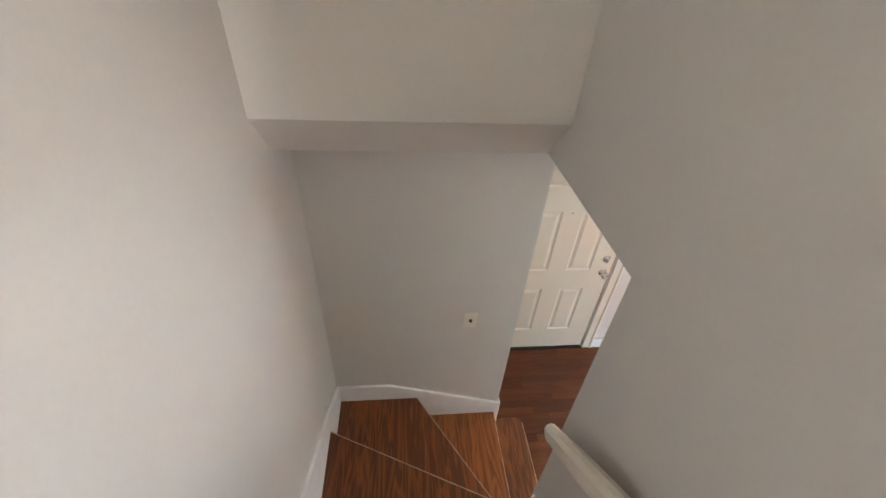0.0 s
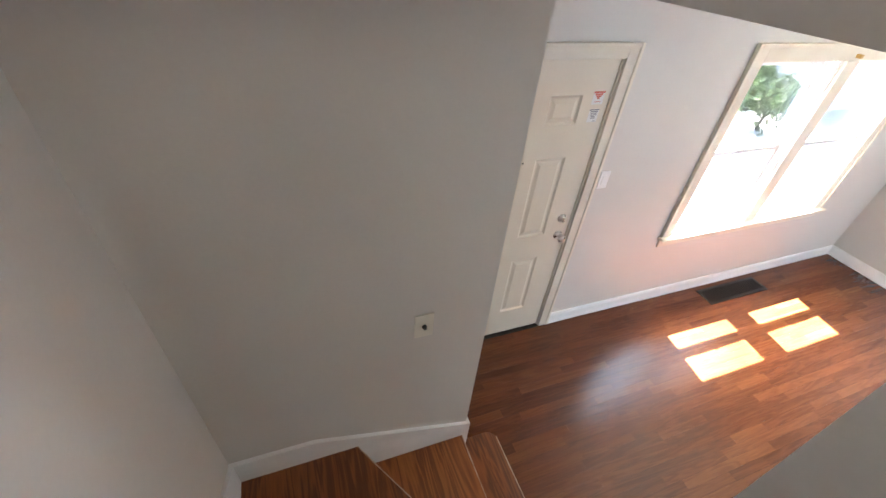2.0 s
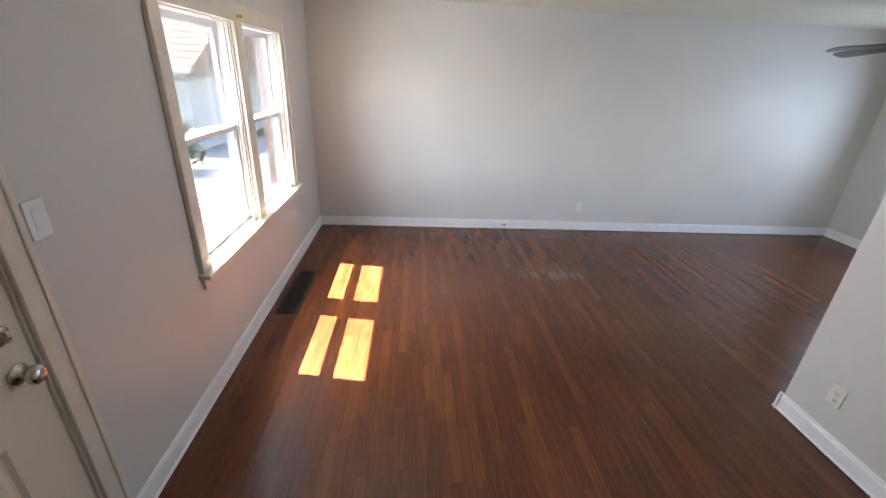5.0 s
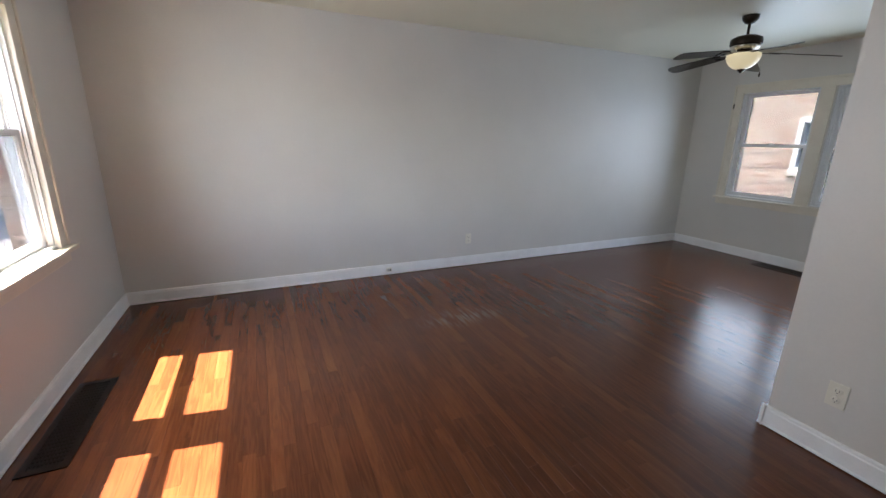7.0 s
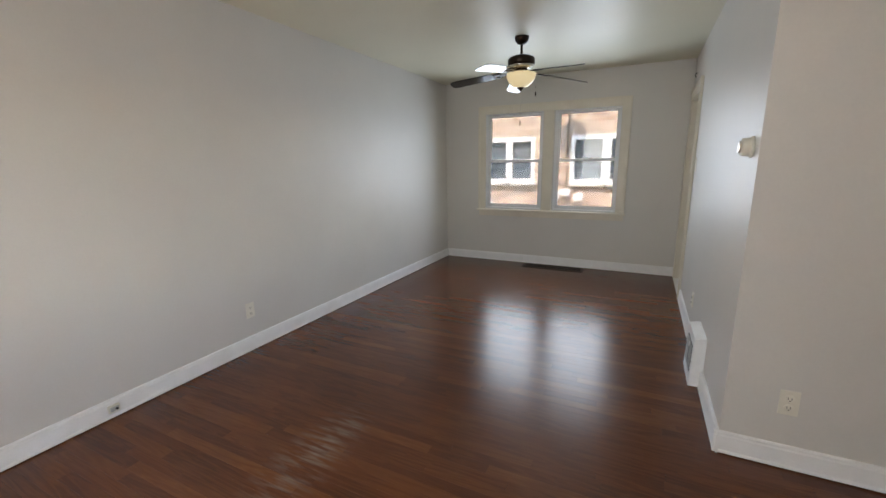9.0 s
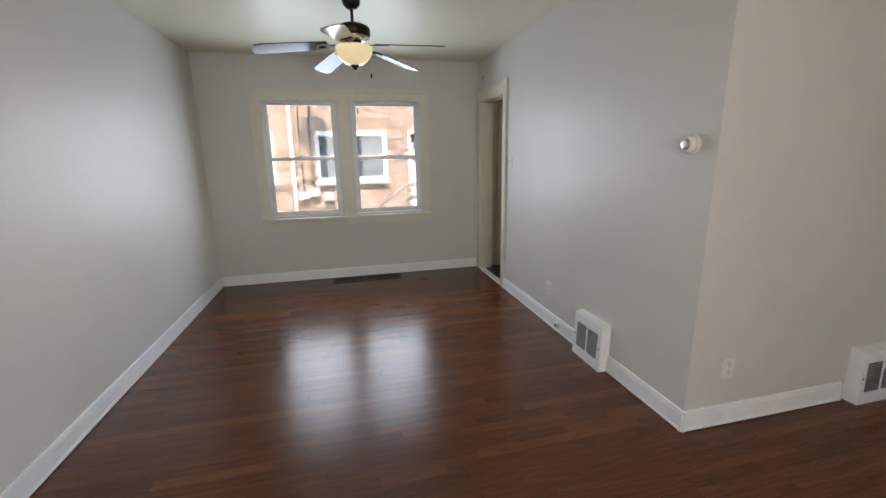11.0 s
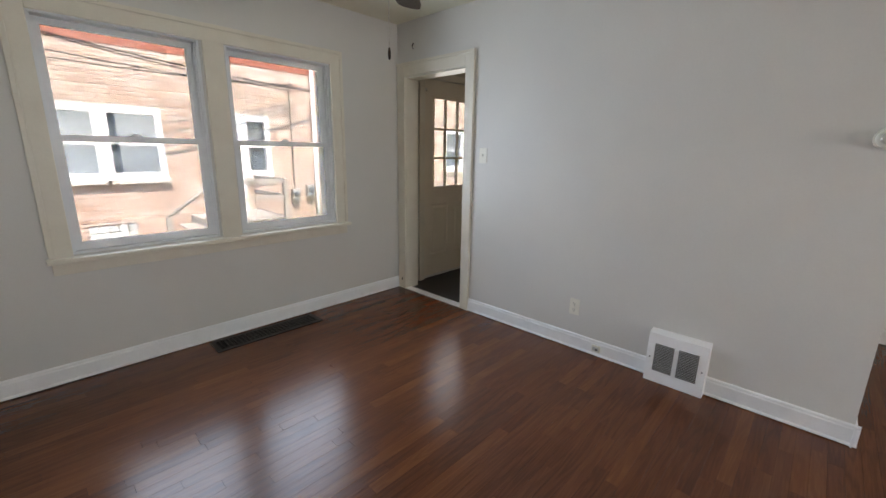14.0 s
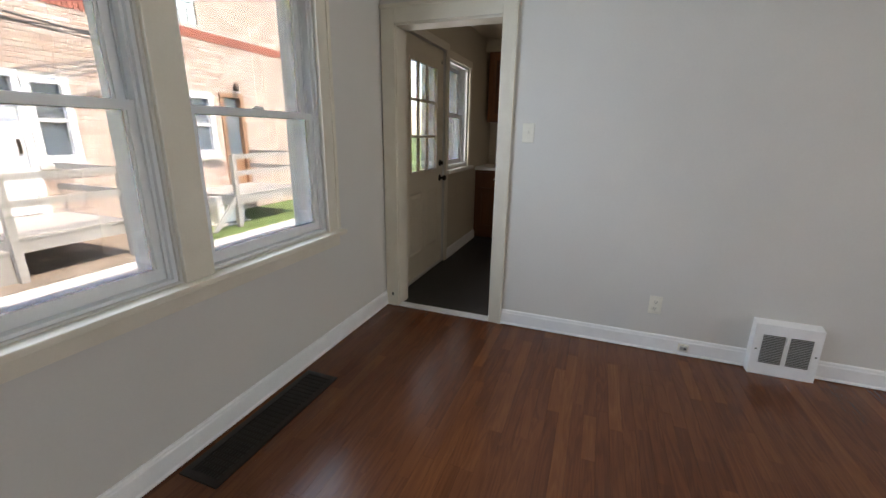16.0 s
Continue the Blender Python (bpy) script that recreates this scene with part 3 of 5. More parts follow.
tagged(prism("baseboard", [(GREY - 0.016, 0.55), (GREY - 0.016, 0.79), (1.10, 0.97), (0.52, 1.27), (-1.15, 2.71), (-1.15, 2.3), (0.5, 0.8), (1.1, 0.5)], 0, ST_L, ST_L + 0.016, BASE),
       "white painted sloping stair skirting", "baseboard", kind=S)
tagged(box("baseboard", ST_RO, ST_RO + 0.016, GREY - 0.016, GREY + 0.09, RISE, 0.535, BASE, bevel=0.003), "white painted end of the stair skirting", "baseboard", kind=S)

# handrail on the right stair wall
rail = empty("handrail", (0, 0, 0))
rows_ = []
bm = bmesh.new()
prof = [(-0.020, -0.030), (0.020, -0.030), (0.024, -0.010), (0.024, 0.014), (0.015, 0.028), (0, 0.032), (-0.015, 0.028), (-0.024, 0.014), (-0.024, -0.010)]
for k in range(9):
    y = 0.505 - 1.55 * k / 8
    z = 1.84 + (0.505 - y) * 0.87
    s_ = 0.8 if k == 0 else 1.0
    rows_.append([bm.verts.new((0.326 + u * s_, y + 0.6 * v * s_, z + 0.8 * v * s_)) for u, v in prof])
for p, q in zip(rows_, rows_[1:]):
    for i in range(len(prof)):
        j = (i + 1) % len(prof)
        bm.faces.new((p[i], p[j], q[j], q[i]))
bm.faces.new(rows_[0])
bm.faces.new(rows_[-1][::-1])
finish("rail", bm, TRIM, rail)
for y in (0.30, -0.75):
    z = 1.84 + (0.505 - y) * 0.87
    tube("bracket", [(0.386, y, z - 0.09), (0.352, y, z - 0.085), (0.330, y, z - 0.06), (0.328, y, z - 0.025)], 0.007, NICKEL, rail)
tagged(rail, "cream painted wooden handrail on the stair wall", "handrail")


# ---- doors ----
def raised_panel(name, x0, x1, z0, z1, y, mat, parent, out=-1, depth=0.009):
    """Sunk groove with a raised field; out: the way that faces the room."""
    bm = bmesh.new()
    rings = []
    for inset, d in ((0, 0.0005), (0.012, -depth), (0.022, -depth), (0.042, -0.001), (0.046, -0.001)):
        rings.append([bm.verts.new((x, y + out * d, z)) for x, z in ((x0 + inset, z0 + inset), (x1 - inset, z0 + inset), (x1 - inset, z1 - inset), (x0 + inset, z1 - inset))])
    for p, q in zip(rings, rings[1:]):
        for i in range(4):
            j = (i + 1) % 4
            bm.faces.new((p[i], p[j], q[j], q[i]))
    bm.faces.new(rings[-1])
    return finish(name, bm, mat, parent)


def knob(parent, x, z, y, out, mat, r=0.029):
    m = pose(x, y, z, 90 if out < 0 else -90)
    lathe("knob", [(0.033, 0), (0.033, 0.004), (0.028, 0.008), (0.012, 0.011), (0.011, 0.028), (0.020, 0.034), (r, 0.045), (r, 0.056), (0.022, 0.064), (0.008, 0.067)], mat, parent, 24, m)


def deadbolt(parent, x, z, y, out, mat):
    m = pose(x, y, z, 90 if out < 0 else -90)
    lathe("deadbolt", [(0.031, 0), (0.031, 0.006), (0.026, 0.012), (0.010, 0.014), (0.009, 0.020)], mat, parent, 24, m)
    box("thumb_turn", x - 0.006, x + 0.006, y + out * 0.034, y + out * 0.016, z - 0.018, z + 0.018, mat, parent, bevel=0.003)


front = empty("door_1", (1.10, FRONT, 0))
front.matrix_basis = Matrix()
YD = FRONT + 0.012
cols, rws = ((0.825, 1.025), (1.175, 1.375)), ((0.25, 0.752), (0.95, 1.503), (1.70, 1.857))
carve("slab", (0.650, 1.549, YD, YD + 0.044, 0.008, 2.03), [(a, b, YD - 0.1, YD + 0.012, c, d) for a, b in cols for c, d in rws], DOOR, front)
for a, b in cols:
    for c, d in rws:
        raised_panel("panel", a, b, c, d, YD, DOOR, front)
boxes("casing", [(0.565, 0.643, FRONT - 0.017, FRONT, 0, 2.107), (1.557, 1.635, FRONT - 0.017, FRONT, 0, 2.107), (0.643, 1.557, FRONT - 0.017, FRONT, 2.037, 2.107)], TRIM, front, bevel=0.004)
boxes("casing", [(0.560, 0.582, FRONT - 0.024, FRONT - 0.002, 0, 2.112), (1.618, 1.640, FRONT - 0.024, FRONT - 0.002, 0, 2.112), (0.582, 1.618, FRONT - 0.024, FRONT - 0.002, 2.090, 2.112)], TRIM, front, bevel=0.005)
boxes("stop", [(0.645, 0.650, FRONT, FRONT + 0.2, 0, 2.033), (1.5495, 1.555, FRONT, FRONT + 0.2, 0, 2.033), (0.650, 1.5495, FRONT + 0.058, FRONT + 0.2, 2.018, 2.033)], TRIM, front)
box("threshold", 0.65, 1.549, FRONT - 0.02, FRONT + 0.1, 0.0, 0.007, IRON, front, bevel=0.003)
knob(front, 1.487, 0.925, YD, -1, NICKEL)
deadbolt(front, 1.480, 1.062, YD, -1, NICKEL)
lathe("peephole", [(0.005, 0), (0.005, 0.002), (0.003, 0.003)], BLACK_AND_SHADE, front, 12, pose(1.095, YD, 1.49, 90))
tagged(front, "closed ivory six-panel front door with nickel knob", "door", kind=S)


def sticker(x0, x1, z0, z1, bars, ink, label):
    e = empty("sticker", (0, 0, 0))
    box("sheet", x0, x1, YD - 0.0012, YD - 0.0004, z0, z1, PAPER, e)
    w, h = x1 - x0, z1 - z0
    boxes("print", [(x0 + w * a, x0 + w * b, YD - 0.0020, YD - 0.0011, z0 + h * c, z0 + h * d) for a, b, c, d in bars], ink, e)
    return tagged(e, label, "sticker")


sticker(1.440, 1.512, 1.803, 1.872, [(0.0, 1.0, 0.86, 1.0), (0.16, 0.84, 0.70, 0.83), (0.28, 0.72, 0.55, 0.68), (0.4, 0.6, 0.42, 0.53), (0.25, 0.8, 0.18, 0.23)], REDINK, "white warning sticker with red triangle on the door")
sticker(1.444, 1.508, 1.705, 1.778, [(0.0, 1.0, 0.90, 0.98), (0.12, 0.88, 0.76, 0.84), (0.2, 0.8, 0.64, 0.71), (0.15, 0.85, 0.52, 0.58), (0.3, 0.7, 0.40, 0.46), (0.25, 0.75, 0.28, 0.34), (0.5, 0.9, 0.06, 0.10)], GREYINK, "small white printed sticker on the door")

# cased opening to the kitchen
opening = empty("door_2", (KIT, -4.0, 0))
opening.matrix_basis = Matrix()
boxes("casing", [(KIT, KIT + 0.018, -3.624, -3.535, 0, 2.105), (KIT, KIT + 0.018, -4.445, -4.346, 0, 2.105), (KIT, KIT + 0.018, -4.346, -3.624, 1.996, 2.105)], TRIM, opening, bevel=0.004)
boxes("band", [(KIT + 0.002, KIT + 0.027, -3.556, -3.532, 0, 2.109), (KIT + 0.002, KIT + 0.027, -3.556, -4.45, 2.085, 2.109)], TRIM, opening, bevel=0.004)
boxes("jamb", [(KIT - 0.15, KIT, -3.628, -3.612, 0, 1.988), (KIT - 0.15, KIT, -4.358, -4.342, 0, 1.988), (KIT - 0.15, KIT, -4.342, -3.628, 1.984, 2.0)], TRIM, opening)
box("strike", KIT + 0.0172, KIT + 0.0192, -4.40, -4.385, 0.085, 0.11, BLACK_AND_SHADE, opening)
tagged(opening, "cream cased doorway without a door", "doorway", kind=S)
tagged(box("threshold", KIT - 0.055, KIT + 0.018, -4.342, -3.628, 0.0, 0.012, BASE, bevel=0.005), "white painted threshold strip", "threshold", kind=S)

# kitchen outside door with nine lights
kd = empty("door_3", (1.45, BACK, 0))
kd.matrix_basis = Matrix()
YK = BACK - 0.012
gx0, gx1, gz0, gz1 = 1.165, 1.735, 0.985, 1.875
kcols = ((1.135, 1.40), (1.50, 1.765))
carve("slab", (1.001, 1.899, YK - 0.044, YK, 0.021, 2.049),
      [(gx0, gx1, -6, -4, gz0, gz1)] + [(a, b, YK - 0.012, YK + 0.1, 0.25, 0.80) for a, b in kcols], DOOR, kd)
for a, b in kcols:
    raised_panel("panel", a, b, 0.25, 0.80, YK, DOOR, kd, out=1)
bars = []
for i in (1, 2):
    x = gx0 + (gx1 - gx0) * i / 3
    bars.append((x - 0.010, x + 0.010, YK - 0.036, YK - 0.006, gz0, gz1))
    z = gz0 + (gz1 - gz0) * i / 3
    for j in range(3):
        a = gx0 + (gx1 - gx0) * j / 3 + (0.010 if j else 0)
        b = gx0 + (gx1 - gx0) * (j + 1) / 3 - (0.010 if j < 2 else 0)
        bars.append((a, b, YK - 0.036, YK - 0.006, z - 0.010, z + 0.010))
boxes("muntin", bars, DOOR, kd)
boxes("bead", [(gx0 - 0.016, gx0 + 0.004, YK - 0.002, YK + 0.008, gz0 - 0.016, gz1 + 0.016), (gx1 - 0.004, gx1 + 0.016, YK - 0.002, YK + 0.008, gz0 - 0.016, gz1 + 0.016),
               (gx0 + 0.004, gx1 - 0.004, YK - 0.002, YK + 0.008, gz0 - 0.016, gz0 + 0.004), (gx0 + 0.004, gx1 - 0.004, YK - 0.002, YK + 0.008, gz1 - 0.004, gz1 + 0.016)], DOOR, kd, bevel=0.003)
pane("pane", gx0, gx1, gz0, gz1, YK - 0.024, kd)
YC = BACK + 0.012
boxes("casing", [(0.935, 1.004, YC, YC + 0.017, 0, 2.115), (1.896, 1.968, YC, YC + 0.017, 0, 2.115), (1.004, 1.896, YC, YC + 0.017, 2.048, 2.115)], TRIM, kd, bevel=0.004)
for x, m in ((1.045, 0), (1.855, 0)):
    box("curtain_bracket", x - 0.015, x + 0.015, YK, YK + 0.012, 1.925, 1.955, NICKEL, kd, bevel=0.003)
knob(kd, 1.068, 0.885, YK, 1, BRONZE, 0.026)
deadbolt(kd, 1.068, 1.03, YK, 1, BRONZE)
boxes("hinge", [(1.885, 1.899, YK - 0.002, YK + 0.010, z, z + 0.10) for z in (0.25, 1.0, 1.78)], BRONZE, kd, bevel=0.003)
tagged(kd, "closed ivory back door with nine glass panes", "door", kind=S)

kw = empty("window_3", (0.6, BACK, 0))
kw.matrix_basis = Matrix()
boxes("casing", [(0.19, 0.262, YC, YC + 0.017, 0.95, 2.072), (0.938, 1.002, YC + 0.001, YC + 0.016, 0.95, 2.072), (0.262, 0.938, YC, YC + 0.017, 1.998, 2.072)], TRIM, kw, bevel=0.004)
box("stool", 0.13, 0.995, BACK - 0.06, YC + 0.05, 0.915, 0.95, COUNTER, kw, bevel=0.005)
carve("jamb", (0.262, 0.938, BACK - 0.15, BACK, 0.972, 1.998), [(0.282, 0.918, -6, -4, 0.99, 1.98)], SASH, kw)
for nm, z0, z1, y0 in (("lower_sash", 0.992, 1.51, BACK - 0.06), ("upper_sash", 1.48, 1.978, BACK - 0.10)):
    carve(nm, (0.284, 0.916, y0 - 0.03, y0, z0, z1), [(0.324, 0.876, -6, -4, z0 + 0.045, z1 - 0.035)], SASH, kw)
    pane("pane", 0.324, 0.876, z0 + 0.045, z1 - 0.035, y0 - 0.018, kw)
tagged(kw, "white double-hung kitchen window with casing", "window", kind=S)


# ---- kitchen cabinets ----
def cab_front(name, y0, y1, z0, z1, x, parent):
    d = empty(name, (0, 0, 0))
    d.parent = parent
    carve("frame", (x, x + 0.02, y0, y1, z0, z1), [(x - 1, x + 1, y0 + 0.055, y1 - 0.055, z0 + 0.055, z1 - 0.055)] if z1 - z0 > 0.25 else [(x + 0.016, x + 1, y0 + 0.03, y1 - 0.03, z0 + 0.03, z1 - 0.03)], CAB, d)
    if z1 - z0 > 0.25:
        prism("panel", [(y0 + 0.055, z0 + 0.055), (y1 - 0.055, z0 + 0.055), (y1 - 0.055, z1 - 0.055), (y0 + 0.055, z1 - 0.055)], 0, x + 0.003, x + 0.012, CAB, d)
        box("field", x + 0.010, x + 0.017, y0 + 0.085, y1 - 0.085, z0 + 0.085, z1 - 0.085, CAB, d, bevel=0.006)
    return d


base = empty("base_cabinet", (-0.42, -4.0, 0))
base.matrix_basis = Matrix()
boxes("body", [(-0.748, -0.12, YC + 0.001, -2.6, 0.09, 0.875), (-0.748, -0.18, YC + 0.001, -2.6, 0.003, 0.09)], CAB, base)
for k in range(3):
    y0 = -4.40 + 0.45 * k
    cab_front("door", y0, y0 + 0.43, 0.12, 0.66, -0.12, base)
    cab_front("drawer", y0, y0 + 0.43, 0.69, 0.85, -0.12, base)
    lathe("pull", [(0.006, 0), (0.006, 0.014), (0.015, 0.020), (0.015, 0.026), (0.006, 0.030)], NICKEL, base, 16, pose(-0.10, y0 + 0.215, 0.77, 0, 90))
tagged(base, "reddish oak base cabinets along the kitchen wall", "cabinet")
tagged(box("countertop", -0.748, -0.085, YC + 0.001, -2.58, 0.8755, 0.915, COUNTER, bevel=0.006), "white laminate countertop on oak cabinets", "countertop")
upper = empty("wall_cabinet", (-0.57, -4.0, 1.47))
upper.matrix_basis = Matrix()
box("body", -0.748, -0.43, -4.40, -2.9, 1.46, 2.28, CAB, upper)
for k in range(3):
    cab_front("door", -4.39 + 0.49 * k, -4.39 + 0.49 * k + 0.47, 1.475, 2.265, -0.43, upper)
tagged(upper, "reddish oak wall cabinet with raised panels", "cabinet")
tagged(box("soffit", -0.748, -0.40, YC + 0.001, -2.6, 2.281, H - 0.021, BEIGE), "beige soffit above the wall cabinets", "soffit", kind=S)


# ---- fixtures ----
def on_wall(ob, x, y, z, rz):
    ob.matrix_basis = pose(x, y, z, 0, 0, rz)
    return ob


def outlet(label="ivory duplex outlet with cover plate"):
    """Faces local -y, centred at its origin."""
    o = new("outlet")
    box("plate", -0.036, 0.036, -0.006, 0, -0.058, 0.058, PLATE, o, bevel=0.003)
    for z in (-0.022, 0.022):
        lathe("socket", [(0.017, 0), (0.017, 0.002), (0.015, 0.003)], PLATE, o, 20, pose(0, -0.006, z, 90))
        # dark blocks on the face paint the shade inside the slots
        boxes("slot_shade", [(-0.008, -0.006, -0.0105, -0.008, z - 0.003, z + 0.008), (0.005, 0.007, -0.0105, -0.008, z - 0.003, z + 0.007), (-0.002, 0.002, -0.0105, -0.008, z - 0.011, z - 0.007)], BLACK_AND_SHADE, o)
    lathe("screw", [(0.003, 0), (0.003, 0.001)], NICKEL, o, 10, pose(0, -0.006, 0, 90))
    return tagged(o, label, "outlet", "wall outlets")


o1 = on_wall(outlet(), LONG, -0.98, 0.312, -90)
copy_thing(o1, pose(KIT, -2.572, 0.305, 0, 0, 90))
copy_thing(o1, pose(1.985, MID, 0.318, 0, 0, 180))


def toggle(x, y, z, rz):
    s = new("light_switch")
    box("plate", -0.036, 0.036, -0.006, 0, -0.058, 0.058, PLATE, s, bevel=0.003)
    box("toggle", -0.005, 0.005, -0.020, -0.004, -0.004, 0.014, PLATE, s, bevel=0.002)
    for q in (-0.03, 0.03):
        box("screw", -0.002, 0.002, -0.0075, -0.005, q - 0.002, q + 0.002, NICKEL, s)
    return tagged(on_wall(s, x, y, z, rz), "ivory toggle light switch with cover plate", "light switch")


toggle(KIT, -3.43, 1.32, 90)
sw = new("blank_plate")
box("plate", -0.036, 0.036, -0.007, 0, -0.060, 0.060, BASE, sw, bevel=0.003)
box("paddle", -0.017, 0.017, -0.010, -0.006, -0.034, 0.034, BASE, sw, bevel=0.002)
tagged(on_wall(sw, 1.70, FRONT, 1.325, 0), "white wall switch plate beside the front door", "light switch")

jk = new("cable_plate")
box("plate", -0.036, 0.036, -0.006, 0, -0.058, 0.058, PLATE, jk, bevel=0.003)
lathe("connector", [(0.009, 0), (0.009, 0.005), (0.006, 0.006), (0.006, 0.014), (0.003, 0.015)], BLACK_AND_SHADE, jk, 14, pose(0, -0.006, 0.0, 90))
tagged(on_wall(jk, 0.250, GREY, 1.36, 0), "ivory cable wall plate with black connector", "wall plate")


def surface_jack(x, y, rz, label):
    b = new("baseboard_jack")
    box("housing", -0.028, 0.028, -0.028, -0.012, -0.022, 0.022, PLATE, b, bevel=0.003)
    box("cover", -0.020, 0.020, -0.034, -0.027, -0.012, 0.012, STEEL, b, bevel=0.002)
    lathe("connector", [(0.006, 0), (0.006, 0.008), (0.003, 0.009)], BLACK_AND_SHADE, b, 12, pose(0.008, -0.034, 0, 90))
    return tagged(on_wall(b, x, y, 0.058, rz), label, "phone jack")


surface_jack(LONG, -0.04, -90, "small cable jack on the white baseboard")
surface_jack(KIT, -2.385, 90, "small grey phone jack on the baseboard")

# round smoke-detector base / thermostat on the kitchen wall
th = new("thermostat")
lathe("mount", [(0.047, 0), (0.047, 0.008), (0.043, 0.012)], PLATE, th, 32, pose(0, 0, 0, 90))
lathe("body", [(0.040, 0.010), (0.040, 0.034), (0.036, 0.042), (0.028, 0.044)], PLATE, th, 32, pose(0, 0, 0, 90))
lathe("dial", [(0.026, 0.043), (0.025, 0.050), (0.018, 0.052), (0.010, 0.052)], NICKEL, th, 32, pose(0, 0, 0, 90))
tagged(on_wall(th, KIT, -1.275, 1.425, 90), "round cream wall thermostat with clear dial", "thermostat")


def return_vent(x, y, rz):
    """White box grille that stands off the wall; local -y faces the room."""
    v = new("wall_vent")
    w, h, d = 0.157, 0.318, 0.062
    prism("body", [(0, 0), (-d - 0.012, 0), (-d, h - 0.012), (-0.020, h), (0, h)], 0, -w, w, BASE, v, bevel=0.003)
    tilt = Matrix.Translation((0, -d - 0.012, 0)) @ pose(0, 0, 0, -2.3)
    for s in (-1, 1):
        bm = bmesh.new()
        add_box(bm, min(s * 0.012, s * 0.115), max(s * 0.012, s * 0.115), -0.002, 0.003, 0.075, 0.245, tilt)
        # flat dark plate on the body, painted shade behind the louvers
        finish("grille_shade", bm, BLACK_AND_SHADE, v)
        bm = bmesh.new()
        for k in range(17):
            z = 0.080 + 0.0098 * k
            add_box(bm, min(s * 0.012, s * 0.115), max(s * 0.012, s * 0.115), -0.0045, -0.0015, z, z + 0.0042, tilt)
        finish("louver", bm, STEEL, v)
    bm = bmesh.new()
    add_box(bm, -0.004, 0.004, -0.008, -0.001, 0.20, 0.235, tilt)
    finish("lever", bm, BASE, v)
    for sx in (-0.138, 0.138):
        bm = bmesh.new()
        add_box(bm, sx - 0.004, sx + 0.004, -0.003, 0.001, 0.150, 0.158, tilt)
        finish("screw", bm, BLACK_AND_SHADE, v)
    return tagged(on_wall(v, x, y, 0.0, rz), "white metal wall vent with two louvred openings", "vent", "wall vents")


v1 = return_vent(KIT, -1.902, 90)
copy_thing(v1, pose(0.975, MID, 0, 0, 0, 180))


def floor_register(x0, x1, y0, y1):
    r = empty("floor_register", (0, 0, 0))
    t = 0.006
    carve("frame", (x0, x1, y0, y1, 0.0005, t), [(x0 + 0.03, x1 - 0.03, y0 + 0.03, y1 - 0.03, -1, 1)], IRON, r)
    # thin dark sheet over the floor imitates the shaded duct below
    box("pit_shade", x0 + 0.03, x1 - 0.03, y0 + 0.03, y1 - 0.03, 0.0006, 0.0012, BLACK_AND_SHADE, r)
    bm = bmesh.new()
    n = int((x1 - x0 - 0.06) / 0.028)
    for k in range(n + 1):
        x = x0 + 0.03 + (x1 - x0 - 0.06) * k / n
        add_box(bm, x - 0.004, x + 0.004, y0 + 0.03, y1 - 0.03, 0.0012, 0.0046)
    for k in range(1, 9):
        y = y0 + 0.03 + (y1 - y0 - 0.06) * k / 9
        add_box(bm, x0 + 0.03, x1 - 0.03, y - 0.0022, y + 0.0022, 0.0018, 0.0052)
    finish("grille", bm, IRON, r)
    return tagged(r, "dark brown metal floor register set along the wall", "floor register", "floor registers")


floor_register(3.235, 3.97, 1.985, 2.165)
floor_register(3.24, 4.02, -4.41, -4.215)

# coat hook above the doorway
hk = new("hook")
tube("wire", [(0, 0, 0.02), (0.012, 0, 0.018), (0.02, 0, 0.0), (0.016, 0, -0.016), (0.006, 0, -0.018)], 0.004, BRONZE, hk)
tagged(on_wall(hk, KIT, -4.235, 2.23, 0), "small dark metal hook above the doorway", "hook")
# curtain-rod bracket on the front window
cb = new("curtain_bracket")
box("clip", -0.015, 0.015, -0.030, 0, -0.012, 0.012, paint("brass", (0.5, 0.33, 0.12), (0.6, 0.42, 0.18), 0.35, 40, 200, 0.0, metal=1.0), cb, bevel=0.003)
tagged(on_wall(cb, FW, FRONT - 0.018, 2.035, 0), "small brass curtain bracket on the window casing", "bracket")

# ---- ceiling fan ----
fan = empty("ceiling_fan", (3.685, -2.775, H))
lathe("canopy", [(0.062, 0), (0.062, -0.012), (0.056, -0.035), (0.036, -0.058), (0.014, -0.066)], BRONZE, fan)
lathe("downrod", [(0.011, -0.06), (0.011, -0.165)], BRONZE, fan, 14)
lathe("motor", [(0.03, -0.150), (0.075, -0.158), (0.112, -0.175), (0.118, -0.190), (0.118, -0.225), (0.105, -0.240), (0.070, -0.250), (0.055, -0.252)], BRONZE, fan, 36)
lathe("trim_ring", [(0.108, -0.236), (0.112, -0.243), (0.094, -0.256), (0.062, -0.262)], NICKEL, fan, 36)
lathe("switch_housing", [(0.052, -0.250), (0.056, -0.262), (0.052, -0.292), (0.060, -0.300)], BRONZE, fan, 30)
lathe("bowl", [(0.120, -0.298), (0.127, -0.302), (0.126, -0.325), (0.116, -0.355), (0.095, -0.385), (0.065, -0.408), (0.030, -0.420), (0.010, -0.422)], BOWL, fan, 40)
lathe("finial", [(0.036, -0.404), (0.038, -0.412), (0.028, -0.428), (0.014, -0.438), (0.012, -0.446), (0.006, -0.450)], BRONZE, fan, 24)
